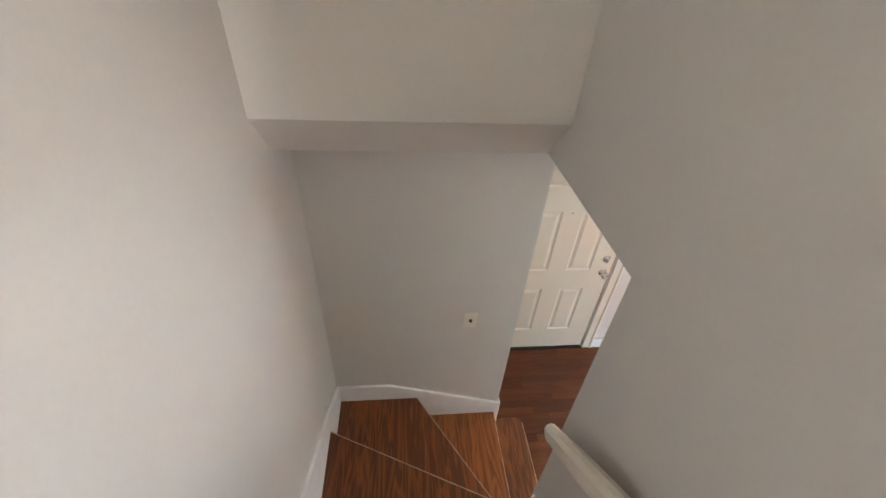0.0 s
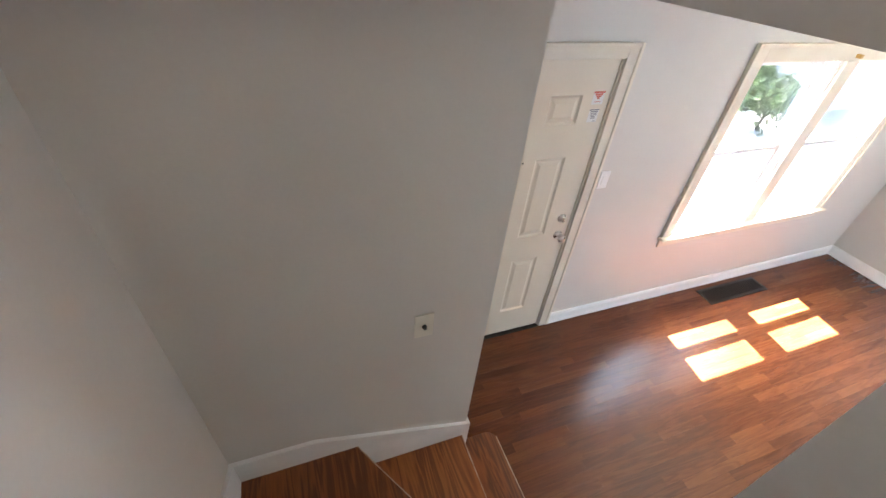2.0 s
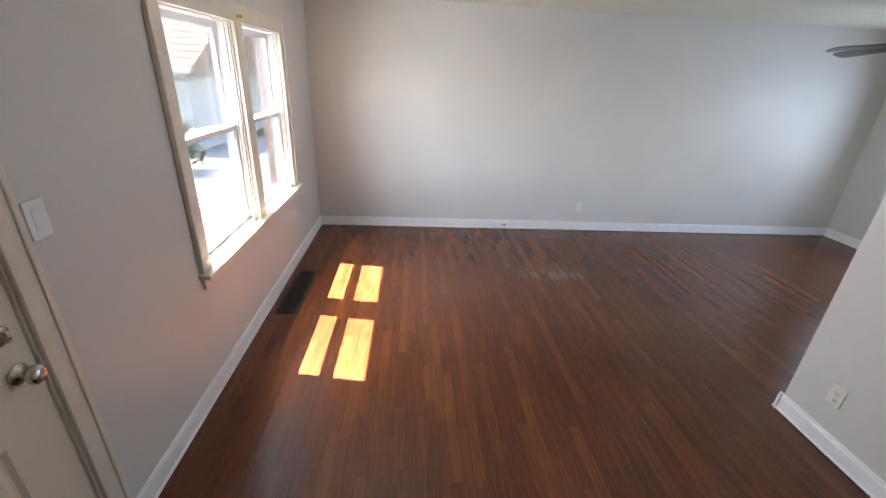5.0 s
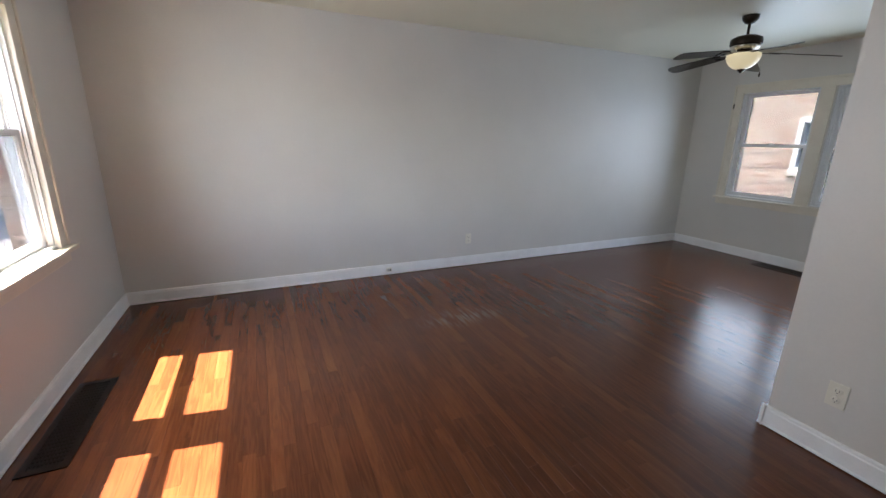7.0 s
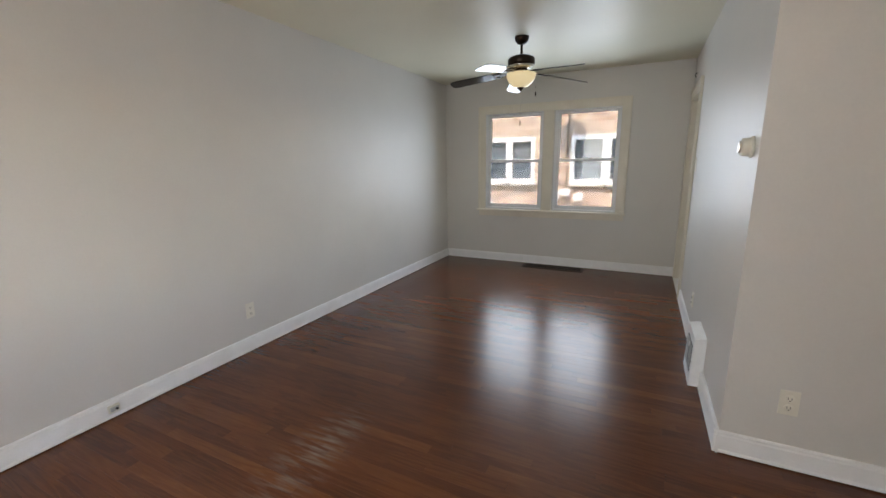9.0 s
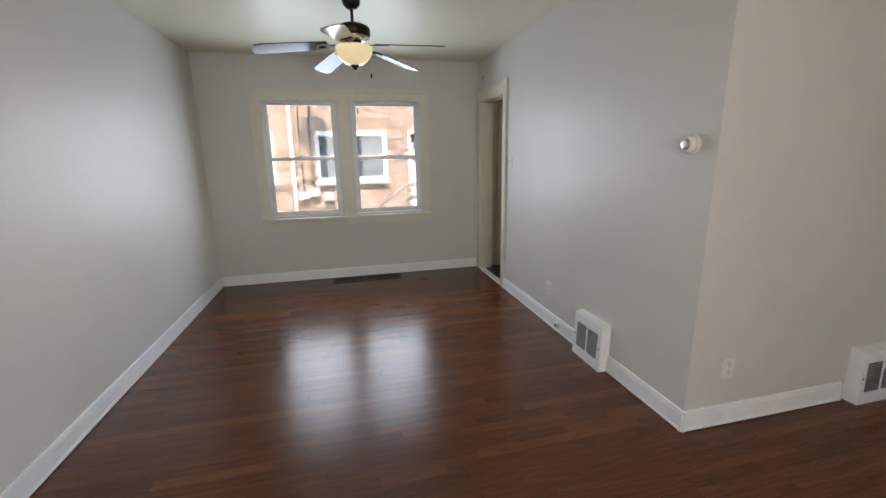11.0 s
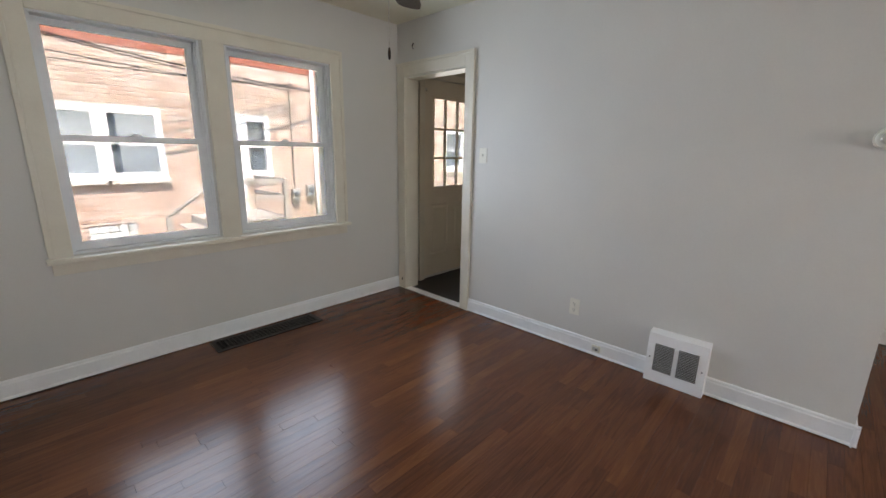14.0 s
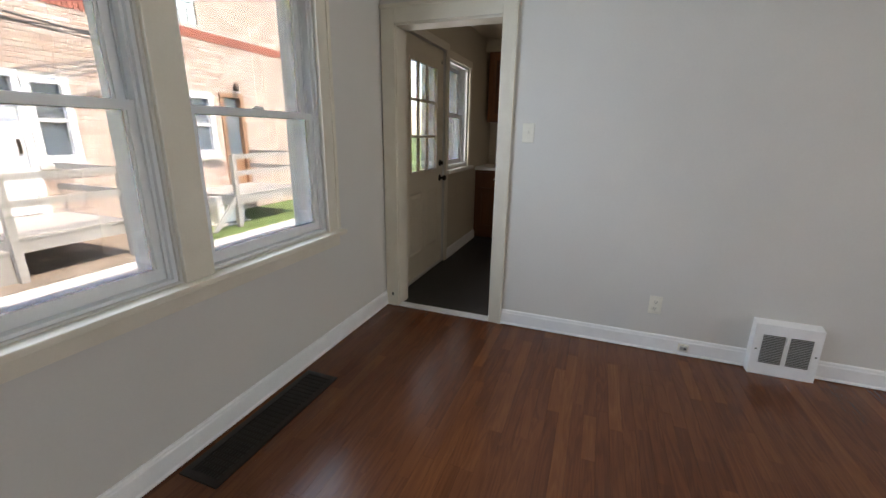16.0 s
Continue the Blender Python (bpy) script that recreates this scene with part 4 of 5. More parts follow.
for k in range(5):
    turn = pose(0, 0, 0, 0, 0, 5 + 72 * k) @ pose(0, 0, -0.278, 0, 6.5, 0) @ pose(0, 0, 0, 12, 0, 0)
    bm = bmesh.new()
    out = [(0.185, -0.052), (0.30, -0.060), (0.60, -0.068), (0.640, -0.060), (0.655, -0.040), (0.660, 0.0), (0.655, 0.040), (0.640, 0.060), (0.60, 0.068), (0.30, 0.060), (0.185, 0.052), (0.175, 0.0)]
    lo = [bm.verts.new(turn @ Vector((x, y, -0.003))) for x, y in out]
    hi = [bm.verts.new(turn @ Vector((x, y, 0.003))) for x, y in out]
    bm.faces.new(lo)
    bm.faces.new(hi[::-1])
    for i in range(len(out)):
        j = (i + 1) % len(out)
        bm.faces.new((lo[i], lo[j], hi[j], hi[i]))
    finish("blade", bm, BLADE, fan)
    bm = bmesh.new()
    for x0, x1, y0, y1 in ((0.085, 0.19, -0.014, 0.014), (0.17, 0.245, -0.038, -0.022), (0.17, 0.245, 0.022, 0.038), (0.17, 0.185, -0.038, 0.038), (0.235, 0.250, -0.038, 0.038)):
        add_box(bm, x0, x1, y0, y1, -0.009, -0.0035, turn)
    finish("blade_iron", bm, BRONZE, fan)
ang = radians(-150)
tube("pull_chain", [(0.0, 0, -0.45), (0.0, 0, -0.70)], 0.0016, NICKEL, fan, 6)
lathe("chain_pull", [(0.003, -0.70), (0.006, -0.715), (0.006, -0.735), (0.003, -0.745)], BRONZE, fan, 12)
tube("pull_chain", [(0.058 * math.cos(ang), 0.058 * math.sin(ang), -0.28), (0.13 * math.cos(ang), 0.13 * math.sin(ang), -0.32), (0.135 * math.cos(ang), 0.135 * math.sin(ang), -0.45)], 0.0014, NICKEL, fan, 6)
lathe("chain_pull", [(0.003, -0.45), (0.007, -0.462), (0.007, -0.480), (0.003, -0.49)], BRONZE, fan, 12, pose(0.135 * math.cos(ang), 0.135 * math.sin(ang), 0))
tagged(fan, "dark bronze five-blade ceiling fan with lit bowl", "ceiling fan")


# ---- outdoors ----
GZ, NB = -0.55, -11.0
bm = bmesh.new()
bmesh.ops.create_grid(bm, x_segments=60, y_segments=60, size=400)
for v in bm.verts:
    v.co.z = GZ
tagged(finish("ground", bm, GRASS), "sunlit green lawn around the houses", "lawn", kind=S)
tagged(box("pavement_back", -14, 16, -9.1, -8.45, GZ - 0.05, GZ + 0.02, CONC, bevel=0.01), "pale concrete path across the back yard", "path", kind=S)
tagged(box("bare_soil", 0.2, 9, NB, -9.15, GZ - 0.05, GZ + 0.012, DIRT), "bare dry soil beside the house", "soil", kind=S)
tagged(box("pavement_front", -30, 40, 12.2, 13.7, GZ - 0.05, GZ + 0.02, CONC), "concrete sidewalk along the street", "sidewalk", kind=S)
tagged(box("road", -200, 200, 15.5, 23.0, GZ - 0.05, GZ + 0.012, ASPH), "asphalt street in front of the house", "road", kind=S)
tagged(box("kerb", -200, 200, 15.3, 15.5, GZ - 0.05, GZ + 0.14, CONC), "concrete kerb along the street", "kerb", kind=S)
# own walk in front of the door, widened so pale concrete imitates lawn glare
tagged(box("front_walk_glare", -2.0, 15.0, 2.55, 10.0, GZ - 0.05, GZ + 0.018, CONC), "pale concrete walk widened to stand in for glare on the lawn", "path", kind=S)

house = empty("brick_house", (2, NB, GZ))
house.matrix_basis = Matrix()
wins = [(3.66, 4.44), (2.72, 3.50), (0.63, 1.08), (-1.99, -1.37), (6.35, 7.05), (5.60, 6.22), (-6.2, -5.4)]
hole = [(a, b, -12, -10, 0.84, 1.99) for a, b in wins] + [(1.24, 2.0, -12, -10, 0.0, 2.03), (-2.84, -2.31, -12, -10, 0.02, 2.05),
        (3.27, 4.0, -12, -10, -0.50, -0.06), (-1.96, -1.2, -12, -10, 3.36, 4.3), (2.4, 3.2, -12, -10, 3.36, 4.3), (5.8, 6.6, -12, -10, 3.36, 4.3)]
carve("wall", (-9, 13, NB - 0.3, NB, GZ - 0.1, 6.0), hole, MORTAR, house)
box("roof", -9.4, 13.4, NB - 9, NB + 0.35, 6.0, 6.25, ROOF, house)
box("wall", -9, 13, NB - 8.6, NB - 8.3, GZ - 0.1, 6.0, BRICK, house)
box("wall", -9, -8.7, NB - 8.3, NB - 0.3, GZ - 0.1, 6.0, BRICK, house)
box("wall", 12.7, 13, NB - 8.3, NB - 0.3, GZ - 0.1, 6.0, BRICK, house)
for a, b in wins:
    w = new("window")
    w.parent = house
    carve("frame", (a - 0.075, b + 0.075, NB - 0.10, NB + 0.025, 0.76, 2.06), [(a + 0.03, b - 0.03, -12, -10, 0.88, 1.95)], SASH, w)
    box("rail", a + 0.03, b - 0.03, NB - 0.06, NB - 0.02, 1.39, 1.44, SASH, w)
    box("glass", a + 0.03, b - 0.03, NB - 0.09, NB - 0.065, 0.88, 1.95, DARKGLASS, w)
    box("sill", a - 0.11, b + 0.11, NB + 0.003, NB + 0.09, 0.68, 0.758, STONE, w, bevel=0.008)
for x0, x1 in ((-1.96, -1.2), (2.4, 3.2), (5.8, 6.6)):
    w = new("window")
    w.parent = house
    boxes("glass_block", [(x0 + (x1 - x0) * i / 4 + 0.008, x0 + (x1 - x0) * (i + 1) / 4 - 0.008, NB - 0.08, NB - 0.02, 3.37 + 0.19 * j, 3.545 + 0.19 * j) for i in range(4) for j in range(5)], BLOCK, w, bevel=0.006)
    box("mortar", x0, x1, NB - 0.12, NB - 0.07, 3.36, 4.3, STONE, w)
bw_ = new("window")
bw_.parent = house
boxes("glass_block", [(3.275 + 0.145 * i, 3.405 + 0.145 * i, NB - 0.08, NB - 0.02, -0.495 + 0.145 * j, -0.365 + 0.145 * j) for i in range(5) for j in range(3)], BLOCK, bw_, bevel=0.006)
box("mortar", 3.27, 4.0, NB - 0.12, NB - 0.07, -0.5, -0.06, STONE, bw_)
# red soldier course
bm = bmesh.new()
for i in range(290):
    x = -8.95 + 0.0755 * i
    j = 0.004 * noise.noise(Vector((x * 7, 0, 0)))
    add_box(bm, x, x + 0.066, NB - 0.02, NB + 0.018 + j, 3.10, 3.275)
tagged(finish("soldier_course", bm, REDBRICK, house), kind="stuff")
# doors of the house
d1 = new("door")
d1.parent = house
box("slab", 1.26, 1.98, NB - 0.10, NB - 0.05, 0.02, 1.70, SASH, d1, bevel=0.004)
box("transom", 1.26, 1.98, NB - 0.10, NB - 0.06, 1.74, 2.0, DARKGLASS, d1)
boxes("frame", [(1.17, 1.26, NB - 0.09, NB + 0.03, 0, 2.10), (1.98, 2.07, NB - 0.09, NB + 0.03, 0, 2.10), (1.26, 1.98, NB - 0.09, NB + 0.03, 2.0, 2.10), (1.26, 1.98, NB - 0.09, NB + 0.02, 1.70, 1.74)], SASH, d1)
box("handle", 1.30, 1.34, NB - 0.05, NB - 0.02, 0.92, 1.14, BRONZE, d1, bevel=0.004)
d2 = new("door")
d2.parent = house
RUST = paint("brown_door_paint", (0.20, 0.10, 0.05), (0.32, 0.17, 0.09), 0.6, 4, 60, 0.05)
boxes("frame", [(-2.90, -2.80, NB - 0.09, NB + 0.03, 0.02, 2.12), (-2.35, -2.25, NB - 0.09, NB + 0.03, 0.02, 2.12), (-2.80, -2.35, NB - 0.09, NB + 0.03, 2.02, 2.12)], RUST, d2)
box("slab", -2.80, -2.35, NB - 0.10, NB - 0.05, 0.02, 0.72, RUST, d2)
box("glass", -2.78, -2.37, NB - 0.10, NB - 0.06, 0.74, 2.0, DARKGLASS, d2)
for x, z in ((1.63, 2.26), (-2.67, 2.22)):
    lathe("porch_lamp", [(0.02, 0.12), (0.05, 0.10), (0.06, 0.0), (0.07, -0.02), (0.04, -0.06)], BRONZE, house, 14, pose(x, NB + 0.09, z))
tube("downspout", [(5.08, NB + 0.06, 6.0), (5.08, NB + 0.06, 0.2), (5.09, NB + 0.08, -0.45)], 0.045, SASH, house, 10)
for x, z in ((4.88, 0.42), (4.60, 0.50), (4.25, 0.37)):
    box("junction_box", x - 0.12, x + 0.12, NB + 0.008, NB + 0.13, z - 0.09, z + 0.09, SASH, house, bevel=0.012)
for x, z0 in ((4.60, 0.59), (4.86, 0.51)):
    tube("conduit", [(x, NB + 0.03, z0), (x + 0.02, NB + 0.03, 2.2), (x - 0.02, NB + 0.03, 3.1)], 0.013, CABLE, house, 6)
tube("downspout", [(-0.55, NB + 0.06, 6.0), (-0.55, NB + 0.06, 0.2), (-0.56, NB + 0.08, -0.45)], 0.045, SASH, house, 10)
for x, z0, z1 in ((0.03, 0.4, 2.83), (-1.23, 0.5, 2.76)):
    tube("conduit", [(x, NB + 0.04, z0), (x, NB + 0.04, z1), (x, NB + 0.12, z1 + 0.08), (x, NB + 0.2, z1)], 0.018, STEEL, house)
for x, z in ((-0.35, 0.38), (-1.2, 0.30), (0.03, 0.30)):
    box("meter_box", x - 0.10, x + 0.10, NB + 0.002, NB + 0.12, z - 0.16, z + 0.12, STEEL, house, bevel=0.01)
    lathe("meter", [(0.075, 0.0), (0.075, 0.05), (0.05, 0.07)], DARKGLASS, house, 18, pose(x, NB + 0.115, z, -90))
for i in range(5):
    x = -1.5 + 0.17 * i
    tube("gas_pipe", [(x, NB + 0.06, -0.5), (x, NB + 0.10, -0.15 + 0.05 * (i % 3)), (x + 0.12, NB + 0.10, -0.12 + 0.05 * (i % 3)), (x + 0.12, NB + 0.02, -0.12)], 0.022, STEEL, house, 8)
tagged(house, "sunlit pale brick house with white windows", "house")

# satellite dish on an arm above the meters; its shadow falls on the wall
dish = empty("satellite_dish", (0, 0, 0))
aim = pose(4.60, NB + 0.66, 3.42, -80)
lathe("reflector", [(0.36, 0.06), (0.37, 0.065), (0.30, 0.035), (0.18, 0.012), (0.06, 0.0), (0.06, -0.012), (0.18, 0.0), (0.30, 0.023), (0.365, 0.052)], STEEL, dish, 32, aim)
tube("arm", [(4.60, NB + 0.004, 3.05), (4.60, NB + 0.35, 3.05), (4.60, NB + 0.52, 3.20), (4.60, NB + 0.64, 3.42)], 0.024, STEEL, dish)
tube("feed_arm", [(4.60, NB + 0.70, 3.08), (4.60, NB + 1.10, 3.25)], 0.014, STEEL, dish)
lathe("feed", [(0.03, -0.04), (0.04, 0.0), (0.035, 0.05)], SASH, dish, 14, pose(4.60, NB + 1.10, 3.28, 80))
box("mount", 4.53, 4.67, NB + 0.007, NB + 0.02, 2.96, 3.09, STEEL, dish, bevel=0.003)
tagged(dish, "grey satellite dish on an arm from the brick wall", "satellite dish")

# service cables
bundle = empty("service_cables", (0, 0, 0))
bundle_anchor = [((0.03, NB + 0.2, 2.80), 9.5), ((0.03, NB + 0.2, 2.74), 9.0), ((-1.23, NB + 0.2, 2.74), 8.4), ((-1.23, NB + 0.2, 2.68), 10.0), ((0.03, NB + 0.2, 2.66), 10.8)]
for k, (a, x1) in enumerate(bundle_anchor):
    b = Vector((x1, NB + 1.0 + 0.3 * k, 3.2 + 0.22 * k))
    a = Vector(a)
    tube("cable", [a.lerp(b, i / 14) + Vector((0, 0, -1.2 * (i / 14) * (1 - i / 14))) for i in range(15)], 0.011, CABLE, bundle, 6)
tagged(bundle, "black sagging service cables on the brick wall", "cable")


def railing(parent, p, q, z, zt):
    """Top and middle rail between two posts."""
    p, q = Vector(p), Vector(q)
    for h in (zt, (z + zt) / 2 + 0.05):
        a, b = Vector((p.x, p.y, h)), Vector((q.x, q.y, h))
        d = (b - a)
        m = Matrix.Translation(a) @ d.to_track_quat("X", "Z").to_matrix().to_4x4()
        bm = bmesh.new()
        add_box(bm, 0, d.length, -0.02, 0.02, -0.045, 0.045, m)
        finish("rail", bm, GREYWOOD, parent)


def porch(x0, x1, y1, z, steps, brace, label):
    p = empty("porch", (0, 0, 0))
    n = int((x1 - x0) / 0.145)
    for i in range(n):
        a = x0 + (x1 - x0) * i / n
        box("board", a, a + (x1 - x0) / n - 0.008, NB + 0.005, y1, z - 0.035, z, GREYWOOD, p)
    boxes("joist", [(x0, x1, y1 - 0.05, y1 - 0.01, z - 0.19, z - 0.036), (x0, x0 + 0.04, NB + 0.01, y1 - 0.05, z - 0.19, z - 0.036), (x1 - 0.04, x1, NB + 0.01, y1 - 0.05, z - 0.19, z - 0.036)], GREYWOOD, p)
    for x in (x0 + 0.045, x1 - 0.045):
        box("post", x - 0.045, x + 0.045, y1, y1 + 0.09, GZ, z + 0.78, GREYWOOD, p, bevel=0.006)
    railing(p, (x0 + 0.045, y1 + 0.045), (x1 - 0.045, y1 + 0.045), z, z + 0.74)
    railing(p, (x0 + 0.045, y1 + 0.045), (x0 + 0.045, NB + 0.02), z, z + 0.74)
    for k in range(steps):
        zz = z - 0.14 * (k + 1)
        box("step", x1 + 0.24 * k, x1 + 0.24 * (k + 1) + 0.03, NB + 0.15, y1, zz - 0.04, zz, GREYWOOD, p, bevel=0.005)
        box("stringer", x1 + 0.24 * k, x1 + 0.24 * (k + 1), y1 - 0.05, y1 - 0.01, GZ, zz - 0.041, GREYWOOD, p)
    if steps:
        xe = x1 + 0.24 * steps
        box("post", xe - 0.045, xe + 0.045, y1, y1 + 0.09, GZ, 0.20, GREYWOOD, p, bevel=0.006)
        tube("handrail", [(x1 - 0.04, y1 + 0.045, z + 0.76), (xe, y1 + 0.045, 0.20)], 0.032, GREYWOOD, p, 6)
    if brace:
        bm = bmesh.new()
        a, b = Vector((x1 - 0.05, y1 + 0.045, z - 0.04)), Vector((x1 + 0.55, y1 + 0.045, GZ))
        m = Matrix.Translation(a) @ (b - a).to_track_quat("X", "Y").to_matrix().to_4x4()
        add_box(bm, 0, (b - a).length, -0.045, 0.045, -0.02, 0.02, m)
        finish("brace", bm, GREYWOOD, p)
    return tagged(p, label, "porch", "back porches")


porch(0.95, 2.35, -9.5, 0.0, 3, False, "weathered grey wooden back porch with steps")
porch(-2.95, -1.05, -9.6, 0.08, 0, True, "weathered grey wooden porch with diagonal brace")

ac = empty("air_conditioner", (-1.25, -10.25, GZ))
box("body", -0.33, 0.33, -0.33, 0.33, 0.04, 0.60, STEEL, ac, bevel=0.03)
boxes("louver", [(-0.31, 0.31, 0.325, 0.338, 0.10 + 0.055 * i, 0.13 + 0.055 * i) for i in range(8)], SASH, ac)
lathe("fan_guard", [(0.27, 0.60), (0.27, 0.615), (0.05, 0.63)], IRON, ac, 24)
box("pad", -0.40, 0.40, -0.40, 0.40, 0.0, 0.04, CONC, ac)
tagged(ac, "grey outdoor air conditioner on a concrete pad", "air conditioner")


# ---- street side ----
def leafy(name, centre, radius, count, leaf, parent, seed, squash=0.8):
    """A crown of many small leaf cards in clumps."""
    rng = random.Random(seed)
    bm = bmesh.new()
    clumps = []
    for _ in range(26):
        v = Vector((rng.gauss(0, 1), rng.gauss(0, 1), rng.gauss(0, 1))).normalized() * radius * rng.uniform(0.25, 0.95)
        v.z *= squash
        clumps.append((v, rng.uniform(0.22, 0.42) * radius))
    for _ in range(count):
        c, r = rng.choice(clumps)
        d = Vector((rng.gauss(0, 1), rng.gauss(0, 1), rng.gauss(0, 1))).normalized() * r * rng.uniform(0.5, 1.05)
        p = Vector(centre) + c + d
        m = Matrix.Translation(p) @ Euler((rng.uniform(0, 6.3), rng.uniform(0, 6.3), rng.uniform(0, 6.3))).to_matrix().to_4x4()
        s = leaf * rng.uniform(0.6, 1.3)
        vs = [bm.verts.new(m @ Vector(q)) for q in ((-s, 0, 0), (0, -s * 0.5, 0.1 * s), (s, 0, 0), (0, s * 0.5, 0.1 * s))]
        bm.faces.new(vs)
    return finish(name, bm, LEAF, parent)


def tree(x, y, h, r, seed):
    t = empty("tree", (x, y, GZ))
    rng = random.Random(seed)
    pts = [Vector((0.15 * rng.uniform(-1, 1) * i, 0.15 * rng.uniform(-1, 1) * i, h * 0.62 * i / 4)) for i in range(5)]
    bm = bmesh.new()
    rings = []
    for i, p in enumerate(pts):
        rr = 0.24 * (1 - 0.17 * i)
        rings.append([bm.verts.new(p + Vector((rr * math.cos(a * math.pi / 5), rr * math.sin(a * math.pi / 5), 0))) for a in range(10)])
    for a, b in zip(rings, rings[1:]):
        for s in range(10):
            bm.faces.new((a[s], a[(s + 1) % 10], b[(s + 1) % 10], b[s]))
    bm.faces.new(rings[0])
    bm.faces.new(rings[-1])
    finish("trunk", bm, BARK, t)
    for k in range(6):
        a = k * 1.05 + rng.uniform(-0.3, 0.3)
        s = pts[3].lerp(pts[4], rng.random())
        tube("limb", [s, s + Vector((math.cos(a) * r * 0.4, math.sin(a) * r * 0.4, r * 0.35)), s + Vector((math.cos(a) * r * 0.8, math.sin(a) * r * 0.8, r * 0.55))], 0.06, BARK, t, 6)
    leafy("crown", (0, 0, h * 0.72), r, 2600, 0.16, t, seed)
    return tagged(t, "leafy green street tree", "tree", "street trees")


far = empty("bungalow", (0, 0, 0))
fh = [(10, 13, a, a + 1.2, 0.15, 1.25) for a in (9.5, 13.2)]
carve("wall", (12.0, 12.25, 6.9, 18, GZ - 0.1, 1.62), fh, STUCCO, far)
boxes("wall", [(12.25, 22, 6.9, 7.15, GZ - 0.1, 1.62), (12.25, 22, 17.75, 18, GZ - 0.1, 1.62), (21.75, 22, 7.15, 17.75, GZ - 0.1, 1.62)], STUCCO, far)
prism("roof", [(11.55, 1.58), (17.0, 4.5), (22.45, 1.58), (22.45, 1.50), (11.55, 1.50)], 1, 6.5, 18.4, SHINGLE, far)
boxes("shingle_course", [(11.62 + 0.30 * i, 11.66 + 0.30 * i, 6.5, 18.4, 1.60 + 0.161 * i, 1.635 + 0.161 * i) for i in range(18)], SHINGLE, far)
boxes("fascia", [(11.47, 11.545, 6.5, 18.4, 1.44, 1.60), (11.40, 11.466, 6.5, 18.4, 1.50, 1.61)], SASH, far)
for y0 in (9.5, 13.2):
    w = new("window")
    w.parent = far
    carve("frame", (11.96, 12.1, y0 - 0.08, y0 + 1.28, 0.07, 1.33), [(10, 13, y0 + 0.05, y0 + 1.15, 0.2, 1.2)], SASH, w)
    box("glass", 12.05, 12.08, y0 + 0.05, y0 + 1.15, 0.2, 1.2, DARKGLASS, w)
tagged(far, "pale stucco bungalow with a tan shingle roof", "house")
tree(13.5, 23.5, 6.5, 2.2, 3)
tree(24.0, 25.5, 7.5, 2.6, 5)
for k, (x, y) in enumerate(((9.6, 6.2), (11.1, 7.9), (10.9, 9.6), (19, 26.6))):
    s = empty("shrub", (x, y, GZ))
    tube("stem", [(0, 0, 0), (0.05, 0.02, 0.35), (0.0, 0.05, 0.7)], 0.035, BARK, s, 6)
    leafy("foliage", (0, 0, 0.6), 0.75, 1300, 0.06, s, 20 + k, 0.7)
    tagged(s, "dense green garden shrub", "shrub", "garden shrubs")



# ---- worn patch, floor boards ----
sub = tagged(carve("floor", (ST_L, LONG, BACK, FRONT, -0.06, -0.0205), [(-3, KIT - 0.06, BACK - 1, MID - 0.06, -1, 1)], SUB), "dark reddish-brown strip oak floor with satin sheen", "floor", kind=S)


def plank_verts(x0, x1, y0, y1, c=0.0003):
    return ([(x, y, -0.02) for x, y in ((x0, y0), (x1, y0), (x1, y1), (x0, y1))] + [(x, y, -c) for x, y in ((x0, y0), (x1, y0), (x1, y1), (x0, y1))]
            + [(x, y, 0.0) for x, y in ((x0 + c, y0 + c), (x1 - c, y0 + c), (x1 - c, y1 - c), (x0 + c, y1 - c))])


PF = [(0, 1, 5, 4), (1, 2, 6, 5), (2, 3, 7, 6), (3, 0, 4, 7), (4, 5, 9, 8), (5, 6, 10, 9), (6, 7, 11, 10), (7, 4, 8, 11), (8, 9, 10, 11)]
WIDE = 0.0572
rng = random.Random(11)
line = [Vector(p) for p in ((0.7, 1.2), (2.6, 1.0), (4.5, -0.3), (4.8, -2.9))]


def near(p):
    best = 99.0
    for a, b in zip(line, line[1:]):
        t = max(0, min(1, (p - a).dot(b - a) / (b - a).length_squared))
        best = min(best, (p - a.lerp(b, t)).length)
    return best


planks = []
y = BACK - 0.02
while y < FRONT + 0.01:
    xs, xe = (0.50, LONG + 0.03) if y > MID - 0.03 else (KIT - 0.05, LONG + 0.03)
    x = xs - rng.uniform(0, 0.5)
    while x < xe:
        n = min(rng.choice((0.3, 0.4, 0.5, 0.6, 0.75, 0.9, 1.15)), 9)
        a, b = max(x, xs), min(x + n, xe)
        if b - a > 0.05:
            planks.append((near(Vector(((a + b) / 2, y + WIDE / 2))), a, b, y))
        x += n
    y += WIDE
planks.sort()
unit = bpy.data.meshes.new("plank")
unit.from_pydata(plank_verts(-0.5, 0.5, 0.0002, WIDE - 0.0002), [], PF)
unit.materials.append(FLOOR)
for d, a, b, y in planks[:300]:
    p = new("plank", unit)
    p.parent = sub
    p.matrix_basis = Matrix.Translation(((a + b) / 2, y, rng.uniform(-0.0002, 0.0))) @ Matrix.Diagonal((b - a - 0.0005, 1, 1, 1))
vs, fs = [], []
for d, a, b, y in planks[300:]:
    k = len(vs)
    vs += plank_verts(a, b - 0.0005, y + 0.0002, y + WIDE - 0.0002)
    fs += [tuple(i + k for i in f) for f in PF]
me = bpy.data.meshes.new("planks")
me.from_pydata(vs, [], fs)
me.materials.append(FLOOR)
rest = new("planks", me)
rest.parent = sub
tagged(rest, kind="stuff")

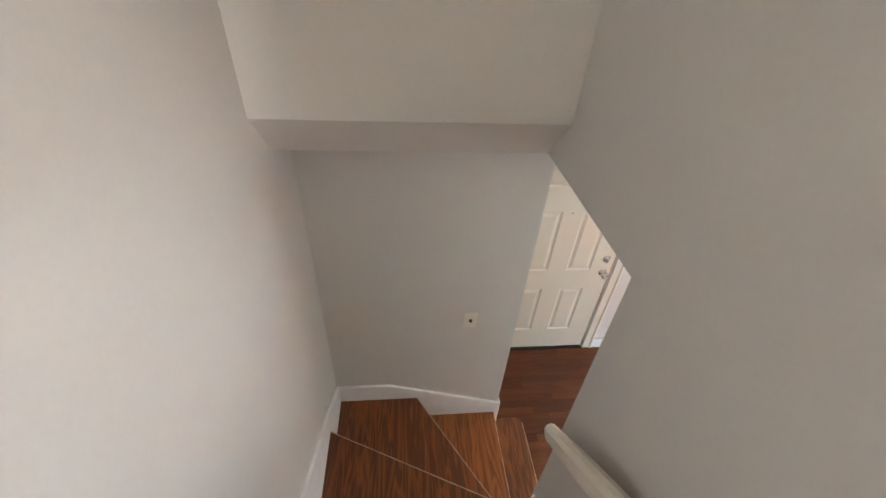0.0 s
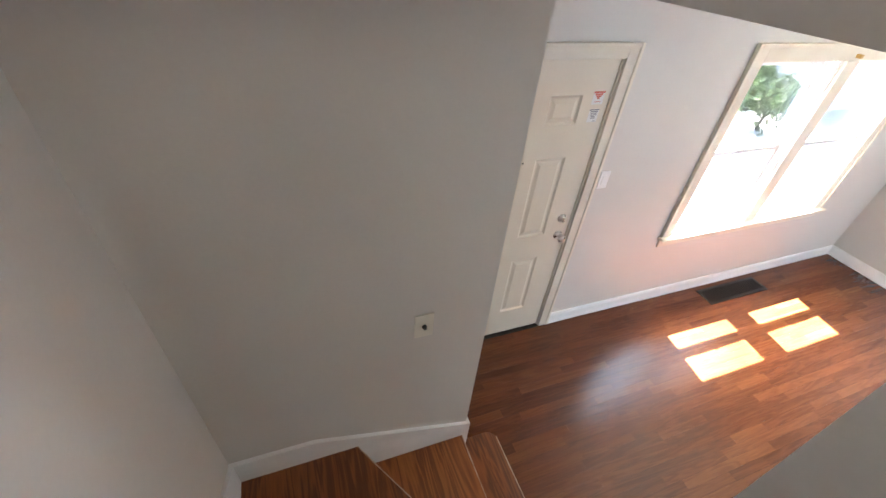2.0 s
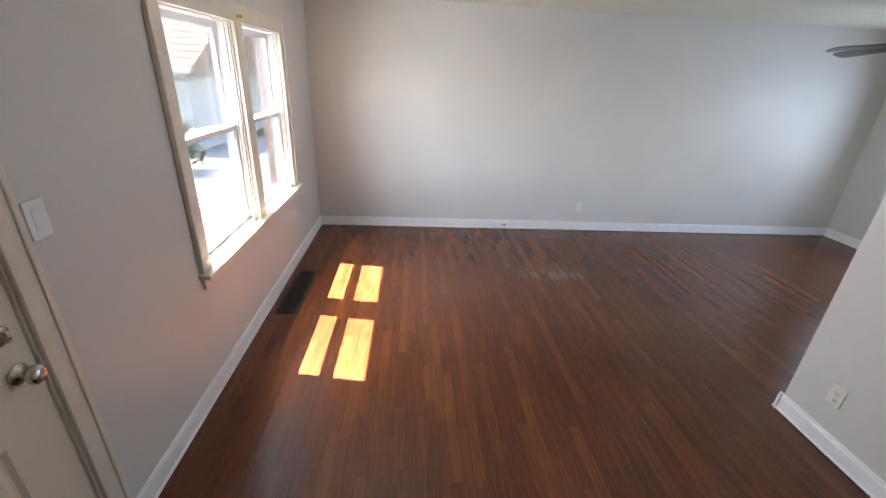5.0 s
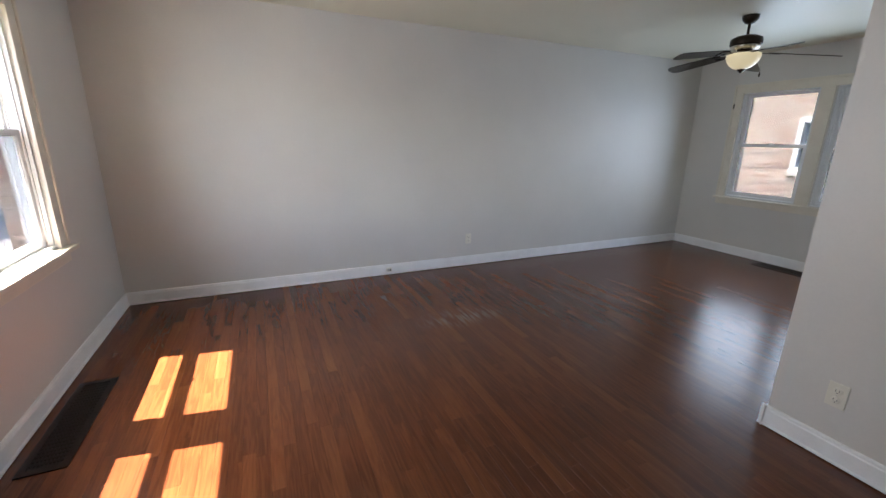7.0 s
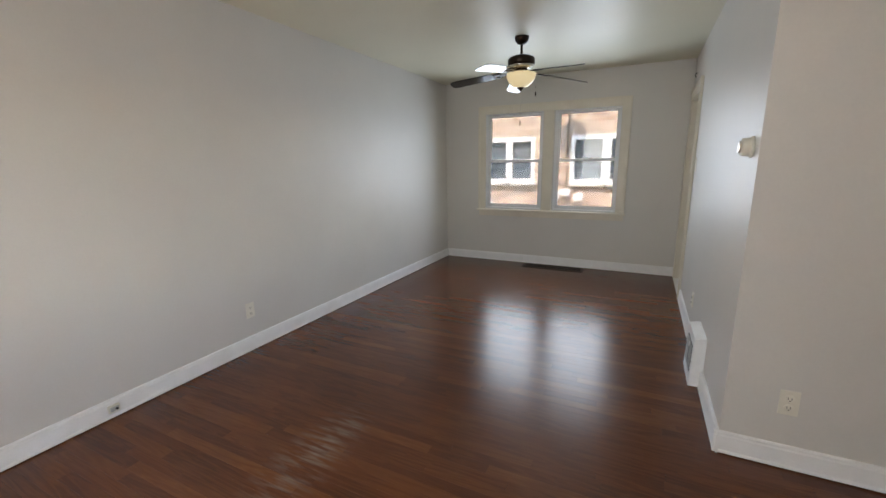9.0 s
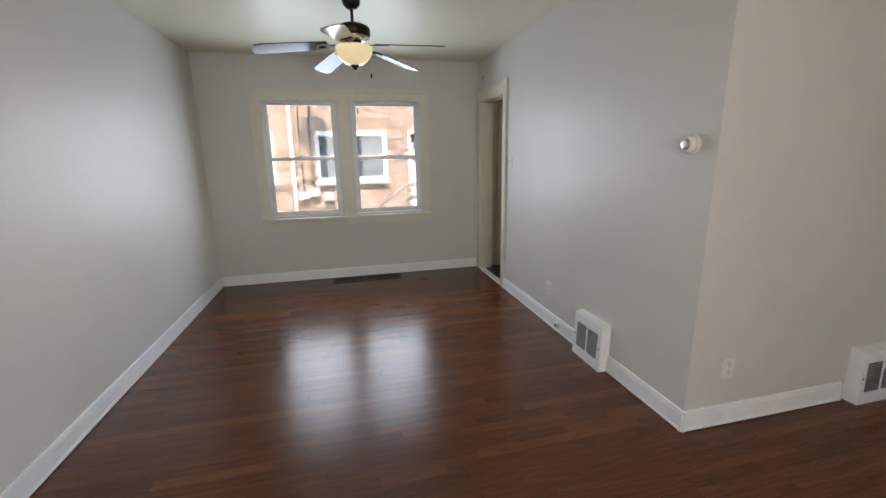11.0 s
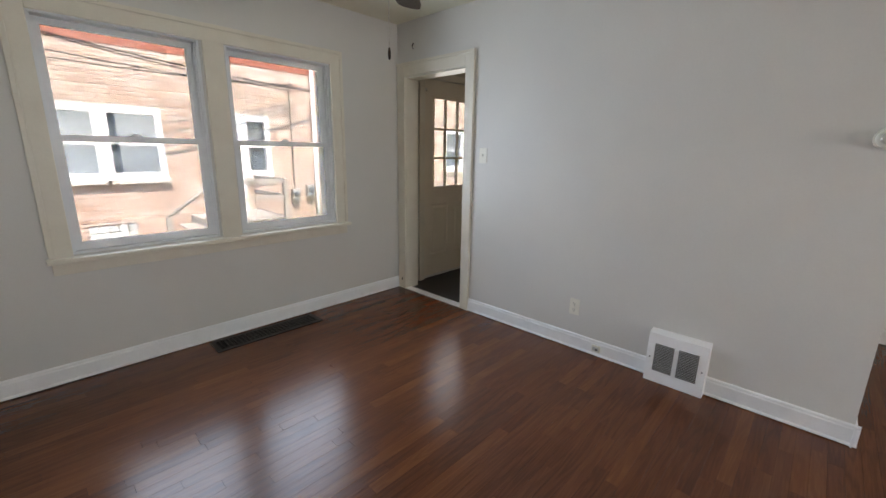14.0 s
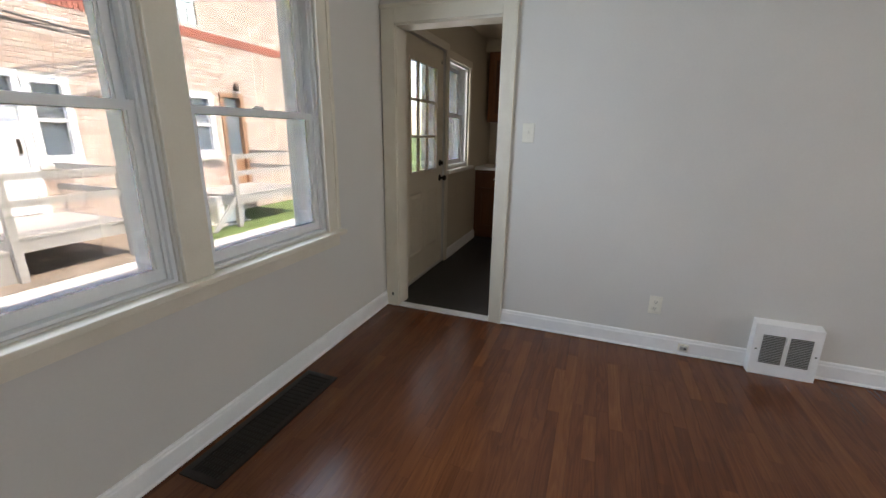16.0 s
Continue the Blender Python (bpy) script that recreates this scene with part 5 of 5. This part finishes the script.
# ---- brick pieces of the neighbouring house ----
gaps = [(a - 0.078, b + 0.078, 0.675, 2.063) for a, b in wins] + [(a - 0.002, b + 0.002, c - 0.002, d + 0.002) for a, b, _, _, c, d in hole[len(wins) + 2:]]
gaps += [(1.168, 2.072, -0.05, 2.103), (-2.902, -2.248, 0.0, 2.123), (-8.96, 13.0, 3.095, 3.28)]
BR_L, BR_H, JOINT = 0.215, 0.066, 0.010
pieces = []
z, row = GZ + 0.005, 0
while z + BR_H < 5.98:
    blocked = sorted((a, b) for a, b, c, d in gaps if c < z + BR_H and d > z)
    x0, spans = -8.99, []
    for a, b in blocked:
        if a > x0:
            spans.append((x0, a))
        x0 = max(x0, b)
    if x0 < 12.99:
        spans.append((x0, 12.99))
    for a, b in spans:
        x = -9.0 + (row % 2) * (BR_L + JOINT) / 2
        x += math.floor((a - x) / (BR_L + JOINT)) * (BR_L + JOINT)
        while x < b:
            p, q = max(x, a), min(x + BR_L, b)
            if q - p > 0.02:
                pieces.append((abs(p - 3.0) + 1.5 * abs(z - 0.2), p, q, z))
            x += BR_L + JOINT
    z += BR_H + JOINT
    row += 1
pieces.sort()


def brick_verts(x0, x1, z0, z1, y0, y1, c=0.004):
    return ([(x, y0, z) for x, z in ((x0, z0), (x1, z0), (x1, z1), (x0, z1))] + [(x, y1 - c, z) for x, z in ((x0, z0), (x1, z0), (x1, z1), (x0, z1))]
            + [(x, y1, z) for x, z in ((x0 + c, z0 + c), (x1 - c, z0 + c), (x1 - c, z1 - c), (x0 + c, z1 - c))])


BF = [tuple(reversed(f)) for f in PF]
unit = bpy.data.meshes.new("brick")
unit.from_pydata(brick_verts(-0.5, 0.5, 0.0, BR_H, -0.01, 0.007), [], BF)
unit.materials.append(BRICK)
for d, p, q, z in pieces[:300]:
    o = new("brick", unit)
    o.parent = house
    o.matrix_basis = Matrix.Translation(((p + q) / 2, NB + rng.uniform(-0.002, 0.001), z)) @ Matrix.Diagonal((q - p, 1, 1, 1))
vs, fs = [], []
for d, p, q, z in pieces[300:]:
    k = len(vs)
    vs += brick_verts(p, q, z, z + BR_H, NB - 0.01, NB + 0.007 + rng.uniform(-0.002, 0.001))
    fs += [tuple(i + k for i in f) for f in BF]
me = bpy.data.meshes.new("bricks")
me.from_pydata(vs, [], fs)
me.materials.append(BRICK)
rest = new("bricks", me)
rest.parent = house
tagged(rest, kind="stuff")

# ---- brick pier outside the front window ----
pier = tagged(box("wall_pier", 4.312, LONG + 0.22, FRONT + 0.137, FRONT + 0.215, -0.75, 3.0, MORTAR), "brick outer wall beside the front window", "wall", kind=S)
side = bpy.data.meshes.new("brick")
side.from_pydata([(-y, x, z) for x, y, z in brick_verts(0.0, 0.074, 0.0, BR_H, -0.01, 0.007)], [], BF)
side.materials.append(BRICK)
face = bpy.data.meshes.new("brick")
face.from_pydata([(-x, y, z) for x, y, z in brick_verts(-BR_L, 0.0, 0.0, BR_H, -0.01, 0.007)], [], BF)
face.materials.append(BRICK)
face.flip_normals()
for k in range(40):
    z = -0.54 + (BR_H + JOINT) * k
    o = new("brick", side)
    o.parent = pier
    o.matrix_basis = Matrix.Translation((4.312 + rng.uniform(-0.001, 0.002), FRONT + 0.139, z))
    for i in range(5):
        o = new("brick", face)
        o.parent = pier
        o.matrix_basis = Matrix.Translation((4.312 + (BR_L + JOINT) * (i + 0.5 * (k % 2)), FRONT + 0.215, z))
